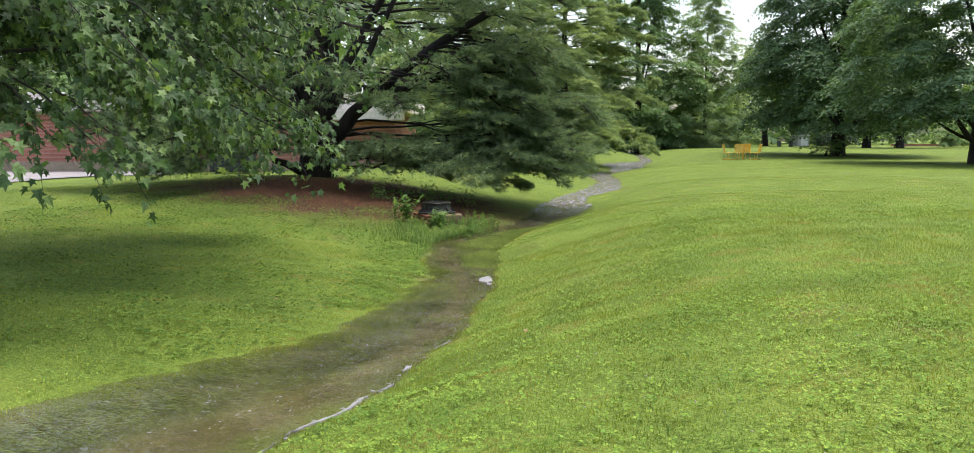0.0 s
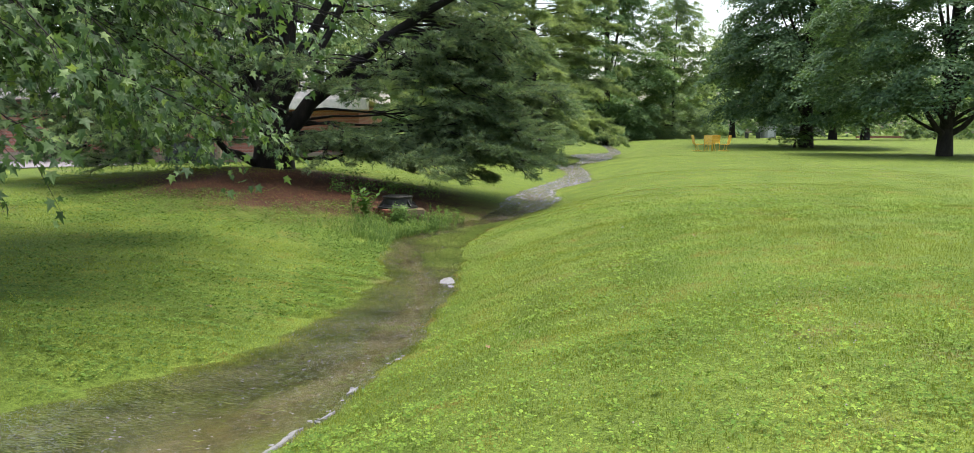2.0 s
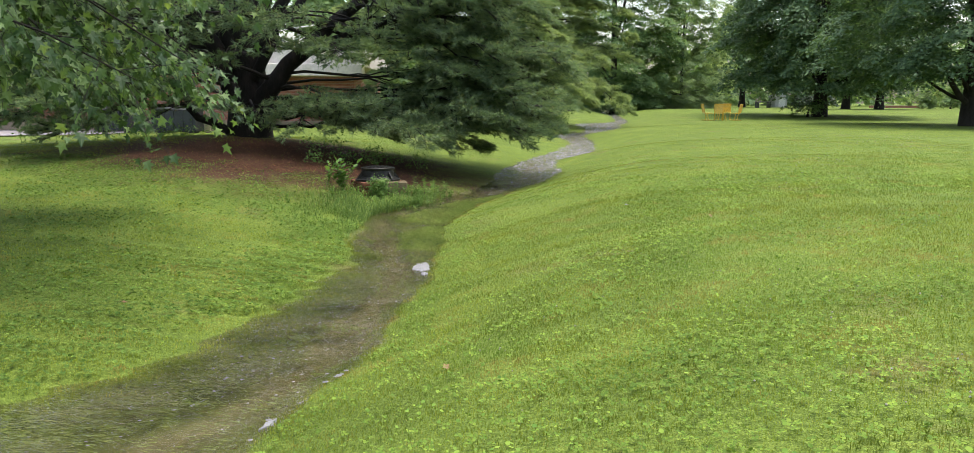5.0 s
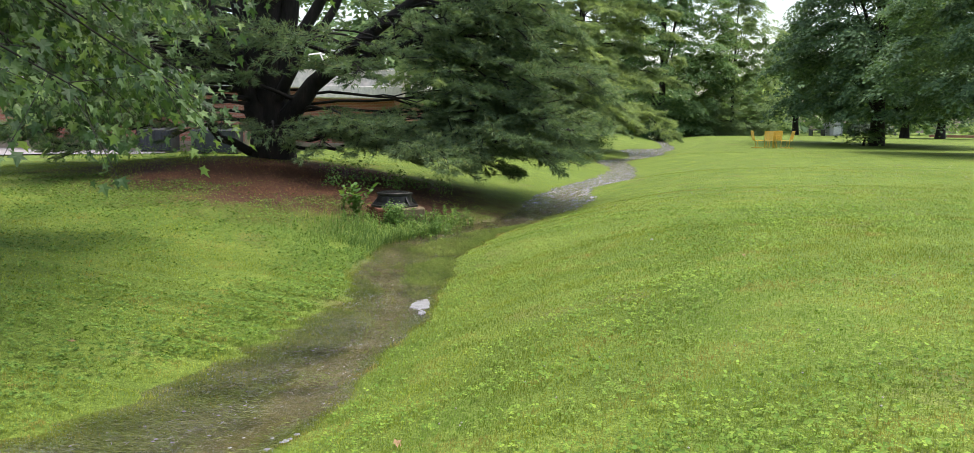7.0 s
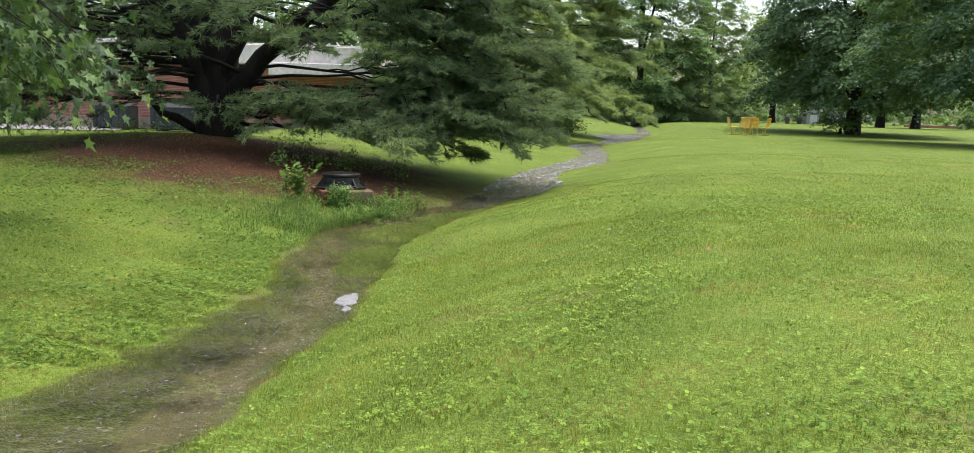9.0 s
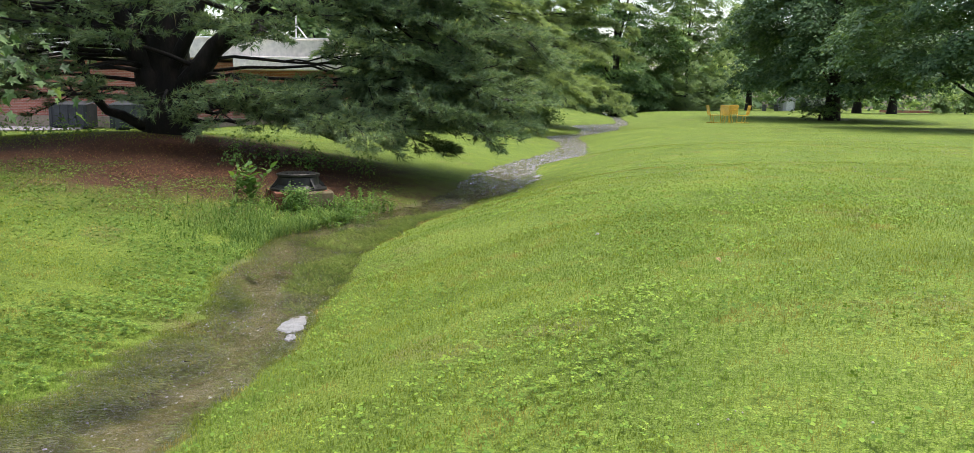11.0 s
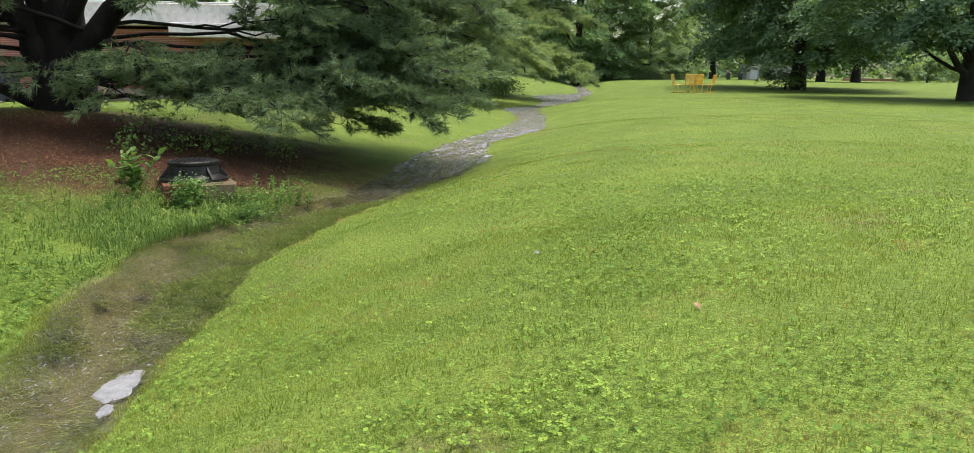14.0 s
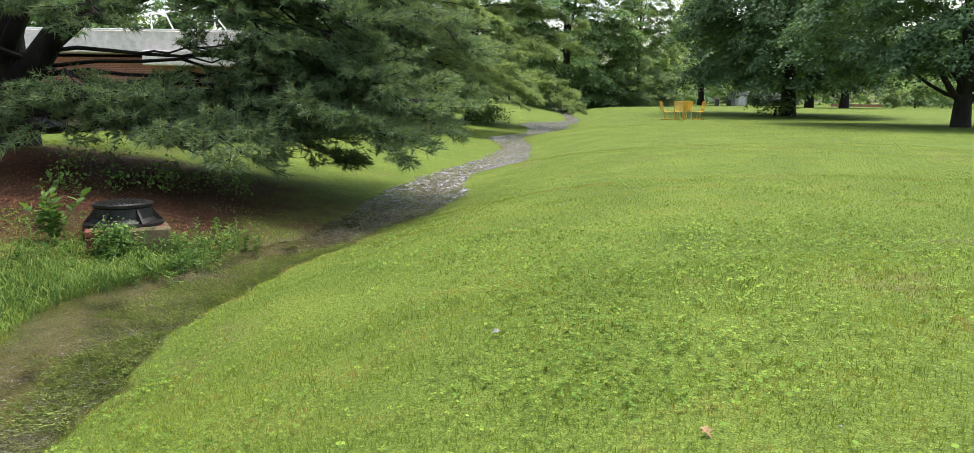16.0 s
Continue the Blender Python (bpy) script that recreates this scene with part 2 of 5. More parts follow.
def ground_mat():
    """Soil and turf under the blades: greens in patches, bare soil, rust-coloured litter round the old pine."""
    m, n, out = mat("turf")
    c = ramp(n, noise_at(n, 0.8, 4.0), [(0.3, (0.115, 0.165, 0.032)), (0.5, (0.141, 0.198, 0.038)), (0.7, (0.175, 0.232, 0.046))])
    c = mix(n, 1.0, c, ramp(n, noise_at(n, 28.0, 5.0, rough=0.7), [(0.3, (0.5, 0.55, 0.4)), (0.72, (1.3, 1.28, 1.2))]), "MULTIPLY")
    c = mix(n, 1.0, c, ramp(n, noise_at(n, 130.0, 3.0, rough=0.7), [(0.36, (0.45, 0.48, 0.4)), (0.62, (1.35, 1.32, 1.3))]), "MULTIPLY")
    bare = ramp(n, noise_at(n, 0.55, 5.0, rough=0.65), [(0.6, (0, 0, 0)), (0.7, (0.6, 0.6, 0.6))])
    c = mix(n, bare, c, (0.16, 0.12, 0.06))
    g = n.nodes.new("ShaderNodeNewGeometry")
    d = nd(n, "ShaderNodeVectorMath")
    d.operation = "DISTANCE"
    mp = nd(n, "ShaderNodeMapping", Vector=g.outputs["Position"])
    mp.inputs["Scale"].default_value = (0.675, 1.0, 0.0)
    n.links.new(mp.outputs[0], d.inputs[0])
    d.inputs[1].default_value = (-3.4 * 0.675, 19.9, 0.0)
    wob = nd(n, "ShaderNodeMath", Value=noise_at(n, 0.9, 6.0, rough=0.75))
    wob.operation = "MULTIPLY_ADD"
    wob.inputs[1].default_value = 4.4
    n.links.new(d.outputs["Value"], wob.inputs[2])
    bed = ramp(n, nd(n, "ShaderNodeMapRange", Value=wob.outputs[0]).outputs[0], [(0.0, (1, 1, 1)), (1.0, (0, 0, 0))])
    n.nodes[-2].inputs["From Min"].default_value = 4.3
    n.nodes[-2].inputs["From Max"].default_value = 6.3
    soil = ramp(n, noise_at(n, 18.0, 5.0, rough=0.7), [(0.3, (0.03, 0.017, 0.012)), (0.55, (0.075, 0.035, 0.021)), (0.75, (0.15, 0.072, 0.04))])
    c = mix(n, bed, c, soil)
    at = n.nodes.new("ShaderNodeAttribute")
    at.attribute_name = "bed"
    c = mix(n, at.outputs["Fac"], c, ramp(n, noise_at(n, 9.0, 5.0, rough=0.7), [(0.3, (0.065, 0.062, 0.032)), (0.6, (0.13, 0.12, 0.064)), (0.8, (0.21, 0.188, 0.11))]))
    p = nd(n, "ShaderNodeBsdfPrincipled", Base_Color=c, Roughness=0.9)
    p.inputs["Specular IOR Level"].default_value = 0.15
    b = nd(n, "ShaderNodeBump", Strength=0.8, Distance=0.03, Height=noise_at(n, 35.0, 4.0))
    n.links.new(b.outputs[0], p.inputs["Normal"])
    n.links.new(p.outputs[0], out.inputs[0])
    return m


M_TURF = ground_mat()


def water_mat():
    """Shallow muddy run-off: clear enough to show the drowned grass, rippled by the current."""
    m, n, out = mat("muddy water")
    mud = ramp(n, noise_at(n, 1.1, 4.0), [(0.3, (0.2, 0.175, 0.1)), (0.7, (0.27, 0.23, 0.145))])
    spot = nd(n, "ShaderNodeSeparateXYZ", Vector=place(n))
    run = nd(n, "ShaderNodeMapRange", Value=spot.outputs["Y"])
    for key, value in (("From Min", 18.5), ("From Max", 25.0), ("To Min", 0.08), ("To Max", 0.9)):
        run.inputs[key].default_value = value
    # pale streaks: froth upstream, with sky sheen and ripple highlights put into the colour
    froth_sheen = ramp(n, noise_at(n, 11.0, 6.0, (2.2, 0.8, 1), 0.75), [(0.47, (0, 0, 0)), (0.61, (1, 1, 1))])
    froth_sheen = mix(n, 1.0, froth_sheen, run.outputs[0], "MULTIPLY")
    mud = mix(n, froth_sheen, mud, (0.72, 0.7, 0.66))
    body = nd(n, "ShaderNodeBsdfDiffuse", Color=mud)
    clear = nd(n, "ShaderNodeBsdfTransparent", Color=col((0.86, 0.84, 0.66)))
    murk = ramp(n, noise_at(n, 1.7, 4.0, rough=0.6), [(0.38, (0.05, 0.05, 0.05)), (0.7, (0.24, 0.24, 0.24))])
    low = nd(n, "ShaderNodeMixShader", Fac=mix(n, 1.0, murk, mix(n, 1.0, froth_sheen, (0.8, 0.8, 0.8), "MULTIPLY"), "ADD"))
    n.links.new(clear.outputs[0], low.inputs[1])
    n.links.new(body.outputs[0], low.inputs[2])
    b1 = nd(n, "ShaderNodeBump", Strength=0.6, Distance=0.08, Height=noise_at(n, 6.0, 4.0, (1.0, 0.6, 1), 0.55))
    b2 = nd(n, "ShaderNodeBump", Strength=0.6, Distance=0.02, Height=noise_at(n, 26.0, 2.0), Normal=b1.outputs[0])
    fast = nd(n, "ShaderNodeMapRange", Value=spot.outputs["Y"])
    for key, value in (("From Min", 15.0), ("From Max", 26.0), ("To Min", 0.035), ("To Max", 0.2)):
        fast.inputs[key].default_value = value
    shine = nd(n, "ShaderNodeBsdfGlossy", Roughness=fast.outputs[0], Normal=b2.outputs[0])
    edge = nd(n, "ShaderNodeFresnel", IOR=1.36, Normal=b2.outputs[0])
    top = nd(n, "ShaderNodeMixShader", Fac=edge.outputs[0])
    n.links.new(low.outputs[0], top.inputs[1])
    n.links.new(shine.outputs[0], top.inputs[2])
    n.links.new(top.outputs[0], out.inputs[0])
    return m


M_WATER = water_mat()


# ---- geometry helpers ----
def fast_mesh(name, verts, faces, material, smooth=False):
    """A mesh from arrays; faces is one array of triangles or quads, or a list of such arrays."""
    me = bpy.data.meshes.new(name)
    verts = np.asarray(verts, dtype=np.float32).reshape(-1, 3)
    blocks = [np.asarray(f, dtype=np.int32) for f in (faces if isinstance(faces, list) else [faces])]
    loops = np.concatenate([b.ravel() for b in blocks])
    sizes = np.concatenate([np.full(len(b), b.shape[1], dtype=np.int32) for b in blocks])
    starts = np.concatenate([[0], np.cumsum(sizes)[:-1]]).astype(np.int32)
    me.vertices.add(len(verts))
    me.vertices.foreach_set("co", verts.ravel())
    me.loops.add(len(loops))
    me.loops.foreach_set("vertex_index", loops)
    me.polygons.add(len(sizes))
    me.polygons.foreach_set("loop_start", starts)
    me.polygons.foreach_set("loop_total", sizes)
    me.polygons.foreach_set("use_smooth", np.full(len(sizes), smooth))
    me.materials.append(material)
    me.update(calc_edges=True)
    return me


class Geo:
    """Gathers pieces of one part."""

    def __init__(self):
        self.v, self.f, self.n = [], {3: [], 4: []}, 0

    def add(self, v, f):
        v = np.asarray(v, dtype=float).reshape(-1, 3)
        f = np.asarray(f, dtype=int)
        self.v.append(v)
        self.f[f.shape[1]].append(f + self.n)
        self.n += len(v)
        return self

    def tube(self, pts, radii, sides=8, cap=True):
        pts = np.asarray(pts, dtype=float)
        radii = np.broadcast_to(np.asarray(radii, dtype=float), (len(pts),))
        tang = np.gradient(pts, axis=0)
        tang /= np.linalg.norm(tang, axis=1)[:, None] + 1e-9
        ref = np.array([0.0, 0.0, 1.0]) if abs(tang[:, 2]).mean() < 0.8 else np.array([1.0, 0.0, 0.0])
        u = np.cross(tang, ref)
        u /= np.linalg.norm(u, axis=1)[:, None] + 1e-9
        w = np.cross(tang, u)
        a = np.linspace(0, 2 * math.pi, sides, endpoint=False)
        ring = pts[:, None] + radii[:, None, None] * (np.cos(a)[None, :, None] * u[:, None] + np.sin(a)[None, :, None] * w[:, None])
        k = np.arange(len(pts) - 1)[:, None] * sides
        i = np.arange(sides)[None, :]
        j = (i + 1) % sides
        q = np.stack([k + i, k + j, k + sides + j, k + sides + i], axis=-1).reshape(-1, 4)
        self.add(ring.reshape(-1, 3), q)
        if cap:
            for ends, flip in ((0, False), (len(pts) - 1, True)):
                v = np.vstack([ring[ends], pts[ends][None]])
                t = np.stack([np.full(sides, sides), np.arange(sides), (np.arange(sides) + 1) % sides], axis=1)
                self.add(v, t[:, ::-1] if flip else t)
        return self

    def lathe(self, centre, profile, sides=32):
        """Turned about z; profile: (radius, height) from bottom to top."""
        pr = np.asarray(profile, dtype=float)
        a = np.linspace(0, 2 * math.pi, sides, endpoint=False)
        v = np.stack([pr[:, 0, None] * np.cos(a), pr[:, 0, None] * np.sin(a), np.repeat(pr[:, 1, None], sides, axis=1)], axis=-1)
        k = np.arange(len(pr) - 1)[:, None] * sides
        i = np.arange(sides)[None, :]
        j = (i + 1) % sides
        q = np.stack([k + i, k + j, k + sides + j, k + sides + i], axis=-1).reshape(-1, 4)
        return self.add(v.reshape(-1, 3) + np.asarray(centre), q)

    def box(self, centre, size, bevel=0.0, turn=None):
        """A box with chamfered edges."""
        h = np.asarray(size, dtype=float) / 2
        if bevel <= 0:
            s = np.array([[x, y, z] for x in (-1, 1) for y in (-1, 1) for z in (-1, 1)]) * h
            f = [[0, 1, 3, 2], [4, 6, 7, 5], [0, 4, 5, 1], [2, 3, 7, 6], [0, 2, 6, 4], [1, 5, 7, 3]]
            groups = {4: f}
        else:
            bm = bmesh.new()
            bmesh.ops.create_cube(bm, size=1.0)
            for v in bm.verts:
                v.co = Vector([v.co[i] * 2 * h[i] for i in range(3)])
            bmesh.ops.bevel(bm, geom=bm.edges[:], offset=min(bevel, h.min() * 0.8), segments=1, affect="EDGES")
            bm.verts.index_update()
            s = np.array([v.co[:] for v in bm.verts])
            groups = {}
            for p in bm.faces:
                groups.setdefault(len(p.verts), []).append([v.index for v in p.verts])
            bm.free()
        if turn is not None:
            s = s @ np.array(turn.to_3x3()).T
        s = s + np.asarray(centre, dtype=float)
        base = self.n
        self.v.append(s)
        self.n += len(s)
        for k, f in groups.items():
            self.f[k].append(np.asarray(f, dtype=int) + base)
        return self

    def mesh(self, name, material, smooth=False):
        blocks = [np.concatenate(f) for f in self.f.values() if f]
        return fast_mesh(name, np.concatenate(self.v), blocks, material, smooth)


def part(name, geo, material, parent, label="", smooth=False):
    """One part under a thing."""
    ob = new(name, geo.mesh(name, material, smooth) if isinstance(geo, Geo) else geo)
    ob.parent = parent
    return tagged(ob, label)


def thing(name, at, label, category, group="", kind=""):
    ob = new(name)
    ob.location = at
    ob.empty_display_size = 0.1
    return tagged(ob, label, category, group, kind)


def unit(v):
    return v / (np.linalg.norm(v, axis=-1, keepdims=True) + 1e-9)


def smooth01(x):
    x = np.clip(x, 0, 1)
    return x * x * (3 - 2 * x)


def lattice(ix, iy, seed):
    h = np.sin(ix * 127.1 + iy * 311.7 + seed * 74.7) * 43758.5453
    return h - np.floor(h)


def wavy(x, y, s, seed=0):
    """Smooth noise in two octaves, about -1 to 1; s is the size of its lumps."""
    total = 0.0
    for k, amp in ((0.5, 1.0), (1.15, 0.5)):
        u, v = np.asarray(x) * k / s + 13.7 * seed, np.asarray(y) * k / s - 5.3 * seed
        iu, iv = np.floor(u), np.floor(v)
        fu, fv = u - iu, v - iv
        fu, fv = fu * fu * (3 - 2 * fu), fv * fv * (3 - 2 * fv)
        a = lattice(iu, iv, seed) * (1 - fu) + lattice(iu + 1, iv, seed) * fu
        b = lattice(iu, iv + 1, seed) * (1 - fu) + lattice(iu + 1, iv + 1, seed) * fu
        total = total + amp * (2 * (a * (1 - fv) + b * fv) - 1)
    return total / 1.1


# ---- the lie of the land ----
BANK_Y = [-30, -10, 0, 3, 5.5, 6.5, 7.3, 8.5, 10, 11, 12, 12.9, 14.5, 15.9, 17.5, 19, 20.5, 22.3, 23.3, 24.9, 26.5, 28.2, 30.3, 31.1, 34.5, 36.6, 38.5, 40, 41.4, 43, 44.4, 46, 48, 50, 52.3, 54, 56.2, 58.5, 60, 62.3, 65, 75, 90, 120]
BANK_L = [-40, -16, -8.5, -6.2, -4.4, -3.8, -3.2, -1.9, -1.45, -1.15, -0.95, -0.92, -1.05, -1.05, -0.3, 0.7, 1.1, 1.35, 1.5, 1.98, 2.38, 2.98, 3.65, 3.91, 4.79, 5.0, 5.0, 4.9, 4.85, 5.4, 6.7, 7.0, 7.4, 7.7, 8.0, 7.9, 7.9, 8.5, 10.4, 11.7, 12.3, 13.9, 15.8, 20]
BANK_R = [-34, -11, -4.5, -2.9, -1.5, -1.05, -0.75, -0.38, -0.16, -0.02, 0.1, 0.13, 0.18, 0.3, 0.9, 1.45, 2.1, 2.78, 2.96, 2.95, 3.15, 3.95, 4.89, 5.05, 5.6, 5.9, 6.0, 6.02, 6.12, 6.6, 7.3, 8.0, 8.85, 9.4, 10.0, 10.3, 10.8, 11.6, 12.1, 12.5, 13.1, 14.5, 16.5, 21]
fine_y = np.arange(-30, 120, 0.1)
kern = np.exp(-0.5 * (np.arange(-12, 13) / 3.8) ** 2)
kern /= kern.sum()


def eased(values):
    v = np.interp(fine_y, BANK_Y, values)
    return np.convolve(np.pad(v, 12, mode="edge"), kern, mode="valid")


EASE_L, EASE_R = eased(BANK_L), eased(BANK_R)


def bank_l(y):
    return np.interp(y, fine_y, EASE_L) + 0.05 * np.sin(y * 3.1) + 0.03 * np.sin(y * 7.7 + 1) + np.interp(y, [12, 14], [1.0, 0.0]) * (0.09 * np.sin(y * 11.3) + 0.07 * np.sin(y * 17.9 + 2) + 0.05 * np.sin(y * 29.0))


def bank_r(y):
    return np.interp(y, fine_y, EASE_R) + 0.045 * np.sin(y * 2.7 + 2) + 0.03 * np.sin(y * 8.3)


def water_z(y):
    return np.interp(y, [-30, 5, 12, 22, 31, 40, 55, 75, 90, 140], [-0.8, -0.56, -0.5, -0.26, -0.2, -0.12, 0.0, 0.15, 0.3, 0.6])


def height(x, y):
    x, y = np.asarray(x, dtype=float), np.asarray(y, dtype=float)
    w = water_z(y)
    dr, dl = x - bank_r(y), bank_l(y) - x
    right = 0.42 + 0.45 * smooth01((y - 50) / 28) + 0.3 * smooth01((y - 90) / 80)
    house = 0.4 - 0.5 * smooth01((y - 24) / 20)
    left = w + 0.75 + (house - w - 0.75) * smooth01((-x - 5) / 8)
    left = left + 0.75 * smooth01((y - 58) / 32)
    left = np.where(y > 26, left - 0.3 * smooth01((y - 26) / 12) * (1 - smooth01((-x - 5) / 8)), left)
    hr = w + (right - w) * (1 - np.exp(-(np.maximum(dr, 0) / 2.1) ** 1.3))
    hl = w + (left - w) * (1 - np.exp(-(np.maximum(dl, 0) / 4.0) ** 1.05))
    half = (bank_r(y) - bank_l(y)) / 2
    depth = np.clip(np.minimum(-dr, -dl) / np.maximum(half * 0.6, 0.1), 0, 1)
    mid = w - 0.16 * depth ** np.where((y < 13) & (-dl < -dr), 1.7, 0.8)
    h = np.where(dr > 0, hr, np.where(dl > 0, hl, mid))
    h = h + 0.3 * np.exp(-((x + 4.9) ** 2 + (y - 22.2) ** 2) / (2 * 2.3 ** 2))
    wet = np.clip(np.maximum(dr, dl) / 0.6, 0, 1)
    return h + wet * (0.012 * wavy(x, y, 0.35, 1) + 0.01 * wavy(x, y, 1.3, 2))


def hz(x, y):
    return float(height(x, y))


def spread(*runs):
    """Grid lines: runs of (start, end, step)."""
    return np.unique(np.concatenate([np.append(np.arange(a, b, s), b) for a, b, s in runs]).round(4))


gx = spread((-900, -100, 160), (-100, -40, 15), (-40, -14, 2), (-14, -5, 0.5), (-5, 15, 0.2), (15, 20, 0.6), (20, 50, 3), (50, 120, 14), (120, 900, 156))
gy = spread((-600, -60, 108), (-60, -10, 5), (-10, 2, 1), (2, 26, 0.2), (26, 70, 0.4), (70, 95, 1.5), (95, 200, 10), (200, 1400, 150))
GX, GY = np.meshgrid(gx, gy)
GZ = height(GX, GY)
idx = np.arange(GX.size).reshape(GX.shape)
quads = np.stack([idx[:-1, :-1], idx[:-1, 1:], idx[1:, 1:], idx[1:, :-1]], axis=-1).reshape(-1, 4)
def bed_share(x, y):
    """How far the current has worn the turf to mud: the channel's middle and outer bends."""
    half = (bank_r(y) - bank_l(y)) / 2
    across = (x - bank_l(y)) / (2 * half + 1e-6)
    core = np.interp(y, [5, 9, 12.5, 14.5, 22, 120], [0.66, 0.72, 0.55, 0.2, 0.5, 0.5])
    wide = np.interp(y, [5, 9, 12.5, 14.5, 22, 120], [0.28, 0.24, 0.32, 0.22, 0.5, 0.5])
    return smooth01(1.35 - np.abs(across - core) / wide + 0.45 * wavy(x, y, 0.35, 21) + 0.3 * wavy(x, y, 1.0, 22))


ground = new("ground", fast_mesh("ground", np.stack([GX, GY, GZ], axis=-1), quads, M_TURF, True))
bed = ground.data.attributes.new("bed", "FLOAT", "POINT")
bed.data.foreach_set("value", bed_share(GX, GY).ravel().astype(np.float32))
tagged(ground, "green mown lawn sloping to a flooded swale", "lawn", kind="structure")

# water in the swale
wy = spread((-28, 4, 1.0), (4, 34, 0.08), (34, 70, 0.12), (70, 100, 1.0))
ws = np.linspace(0, 1, 30)
WL, WR = bank_l(wy) - 0.35, bank_r(wy) + 0.3
WX = WL[:, None] + (WR - WL)[:, None] * ws[None]
WY = np.repeat(wy[:, None], len(ws), axis=1)
riffle = np.interp(WY, [0, 5, 9, 12, 17, 19, 24, 31, 45, 70], [0.3, 0.25, 0.15, 0.3, 0.35, 0.7, 0.85, 0.85, 0.7, 0.6])
WZ = water_z(WY) + 0.002 + riffle * (0.02 * wavy(WX, WY, 0.06, 3) + 0.02 * wavy(WX + WY, WY - WX, 0.045, 5) + 0.003 * np.random.default_rng(2).normal(size=WX.shape))
idx = np.arange(WX.size).reshape(WX.shape)
quads = np.stack([idx[:-1, :-1], idx[:-1, 1:], idx[1:, 1:], idx[1:, :-1]], axis=-1).reshape(-1, 4)
water = new("water", fast_mesh("water", np.stack([WX, WY, WZ], axis=-1), quads, M_WATER, True))
tagged(water, "shallow muddy rainwater running down the grass swale", "stream", kind="structure")


# ---- foliage helpers ----
rng = np.random.default_rng(7)


def frames_for(normals, spin):
    """Two axes across each normal, turned by spin."""
    n = unit(normals)
    ref = np.where(np.abs(n[:, 2:3]) < 0.9, np.array([[0.0, 0.0, 1.0]]), np.array([[1.0, 0.0, 0.0]]))
    u = unit(np.cross(n, ref))
    w = np.cross(n, u)
    c, s = np.cos(spin)[:, None], np.sin(spin)[:, None]
    return u * c + w * s, w * c - u * s, n


def stamp(shape, tris, at, axes, size):
    """Copies of one small shape (k x 3) at many places, as arrays."""
    u, w, n = axes
    sz = np.asarray(size).reshape(-1, 1, 1)
    v = at[:, None] + sz * (shape[None, :, 0:1] * u[:, None] + shape[None, :, 1:2] * w[:, None] + shape[None, :, 2:3] * n[:, None])
    f = np.asarray(tris)[None] + (np.arange(len(at)) * len(shape))[:, None, None]
    return v.reshape(-1, 3), f.reshape(-1, 3)


# a folded leaf of two halves, the stalk at the origin
LEAF = np.array([[0, 0, 0], [0.42, 0.45, 0.12], [0, 1, -0.06], [-0.42, 0.45, 0.12]])
LEAF_T = [[0, 1, 2], [0, 2, 3]]
BLADE = np.array([[0.45, 0.1, 0.05], [0.05, 1.0, -0.06], [-0.45, 0.25, 0.08]])
BLADE_T = [[0, 1, 2]]
# five-lobed maple leaf
lobes = [(0.0, 0.0), (0.44, -0.02), (0.29, 0.25), (0.66, 0.6), (0.24, 0.55), (0.0, 1.14), (-0.24, 0.55), (-0.66, 0.6), (-0.29, 0.25), (-0.44, -0.02)]
MAPLE = np.array([(x, y, 0.3 * abs(x) - 0.22 * y * y - 0.25 * x * x) for x, y in lobes] + [(0, 0.3, -0.02)])
MAPLE_T = [[10, i, (i + 1) % 10] for i in range(10)]
NEEDLE_T = [[0, 1, 2]]


def needle_tufts(at, way, rnd, per, length, width, open_):
    """Tufts of needles: each a thin triangle fanning out round the twig's way."""
    k = len(at)
    d = unit(np.repeat(way, per, axis=0) + open_ * rnd.normal(size=(k * per, 3)))
    p = np.repeat(at, per, axis=0)
    side = unit(np.cross(d, rnd.normal(size=(k * per, 3))))
    ln = length * rnd.uniform(0.7, 1.15, (k * per, 1))
    v = np.stack([p - side * width / 2, p + side * width / 2, p + d * ln - np.array([[0, 0, 0.12]]) * ln], axis=1).reshape(-1, 3)
    return v, np.arange(len(v)).reshape(-1, 3)


def bough(start, az, length, rise, sag, rnd, steps=9):
    """The line of a limb that leaves at rise and sags to its tip."""
    s = np.linspace(0, 1, steps)
    bend = az + 0.25 * rnd.normal() * s
    out = length * s
    x = start[0] + np.cumsum(np.diff(out, prepend=0) * np.cos(bend))
    y = start[1] + np.cumsum(np.diff(out, prepend=0) * np.sin(bend))
    z = start[2] + length * (rise * s - sag * s ** 2.2) + 0.07 * rnd.normal(size=steps) * np.sqrt(s)
    return np.stack([x, y, z], axis=1)


def along(path, s):
    k = np.clip(s, 0, 0.9999) * (len(path) - 1)
    i = k.astype(int)
    f = (k - i)[:, None]
    return path[i] * (1 - f) + path[i + 1] * f, unit(path[i + 1] - path[i])


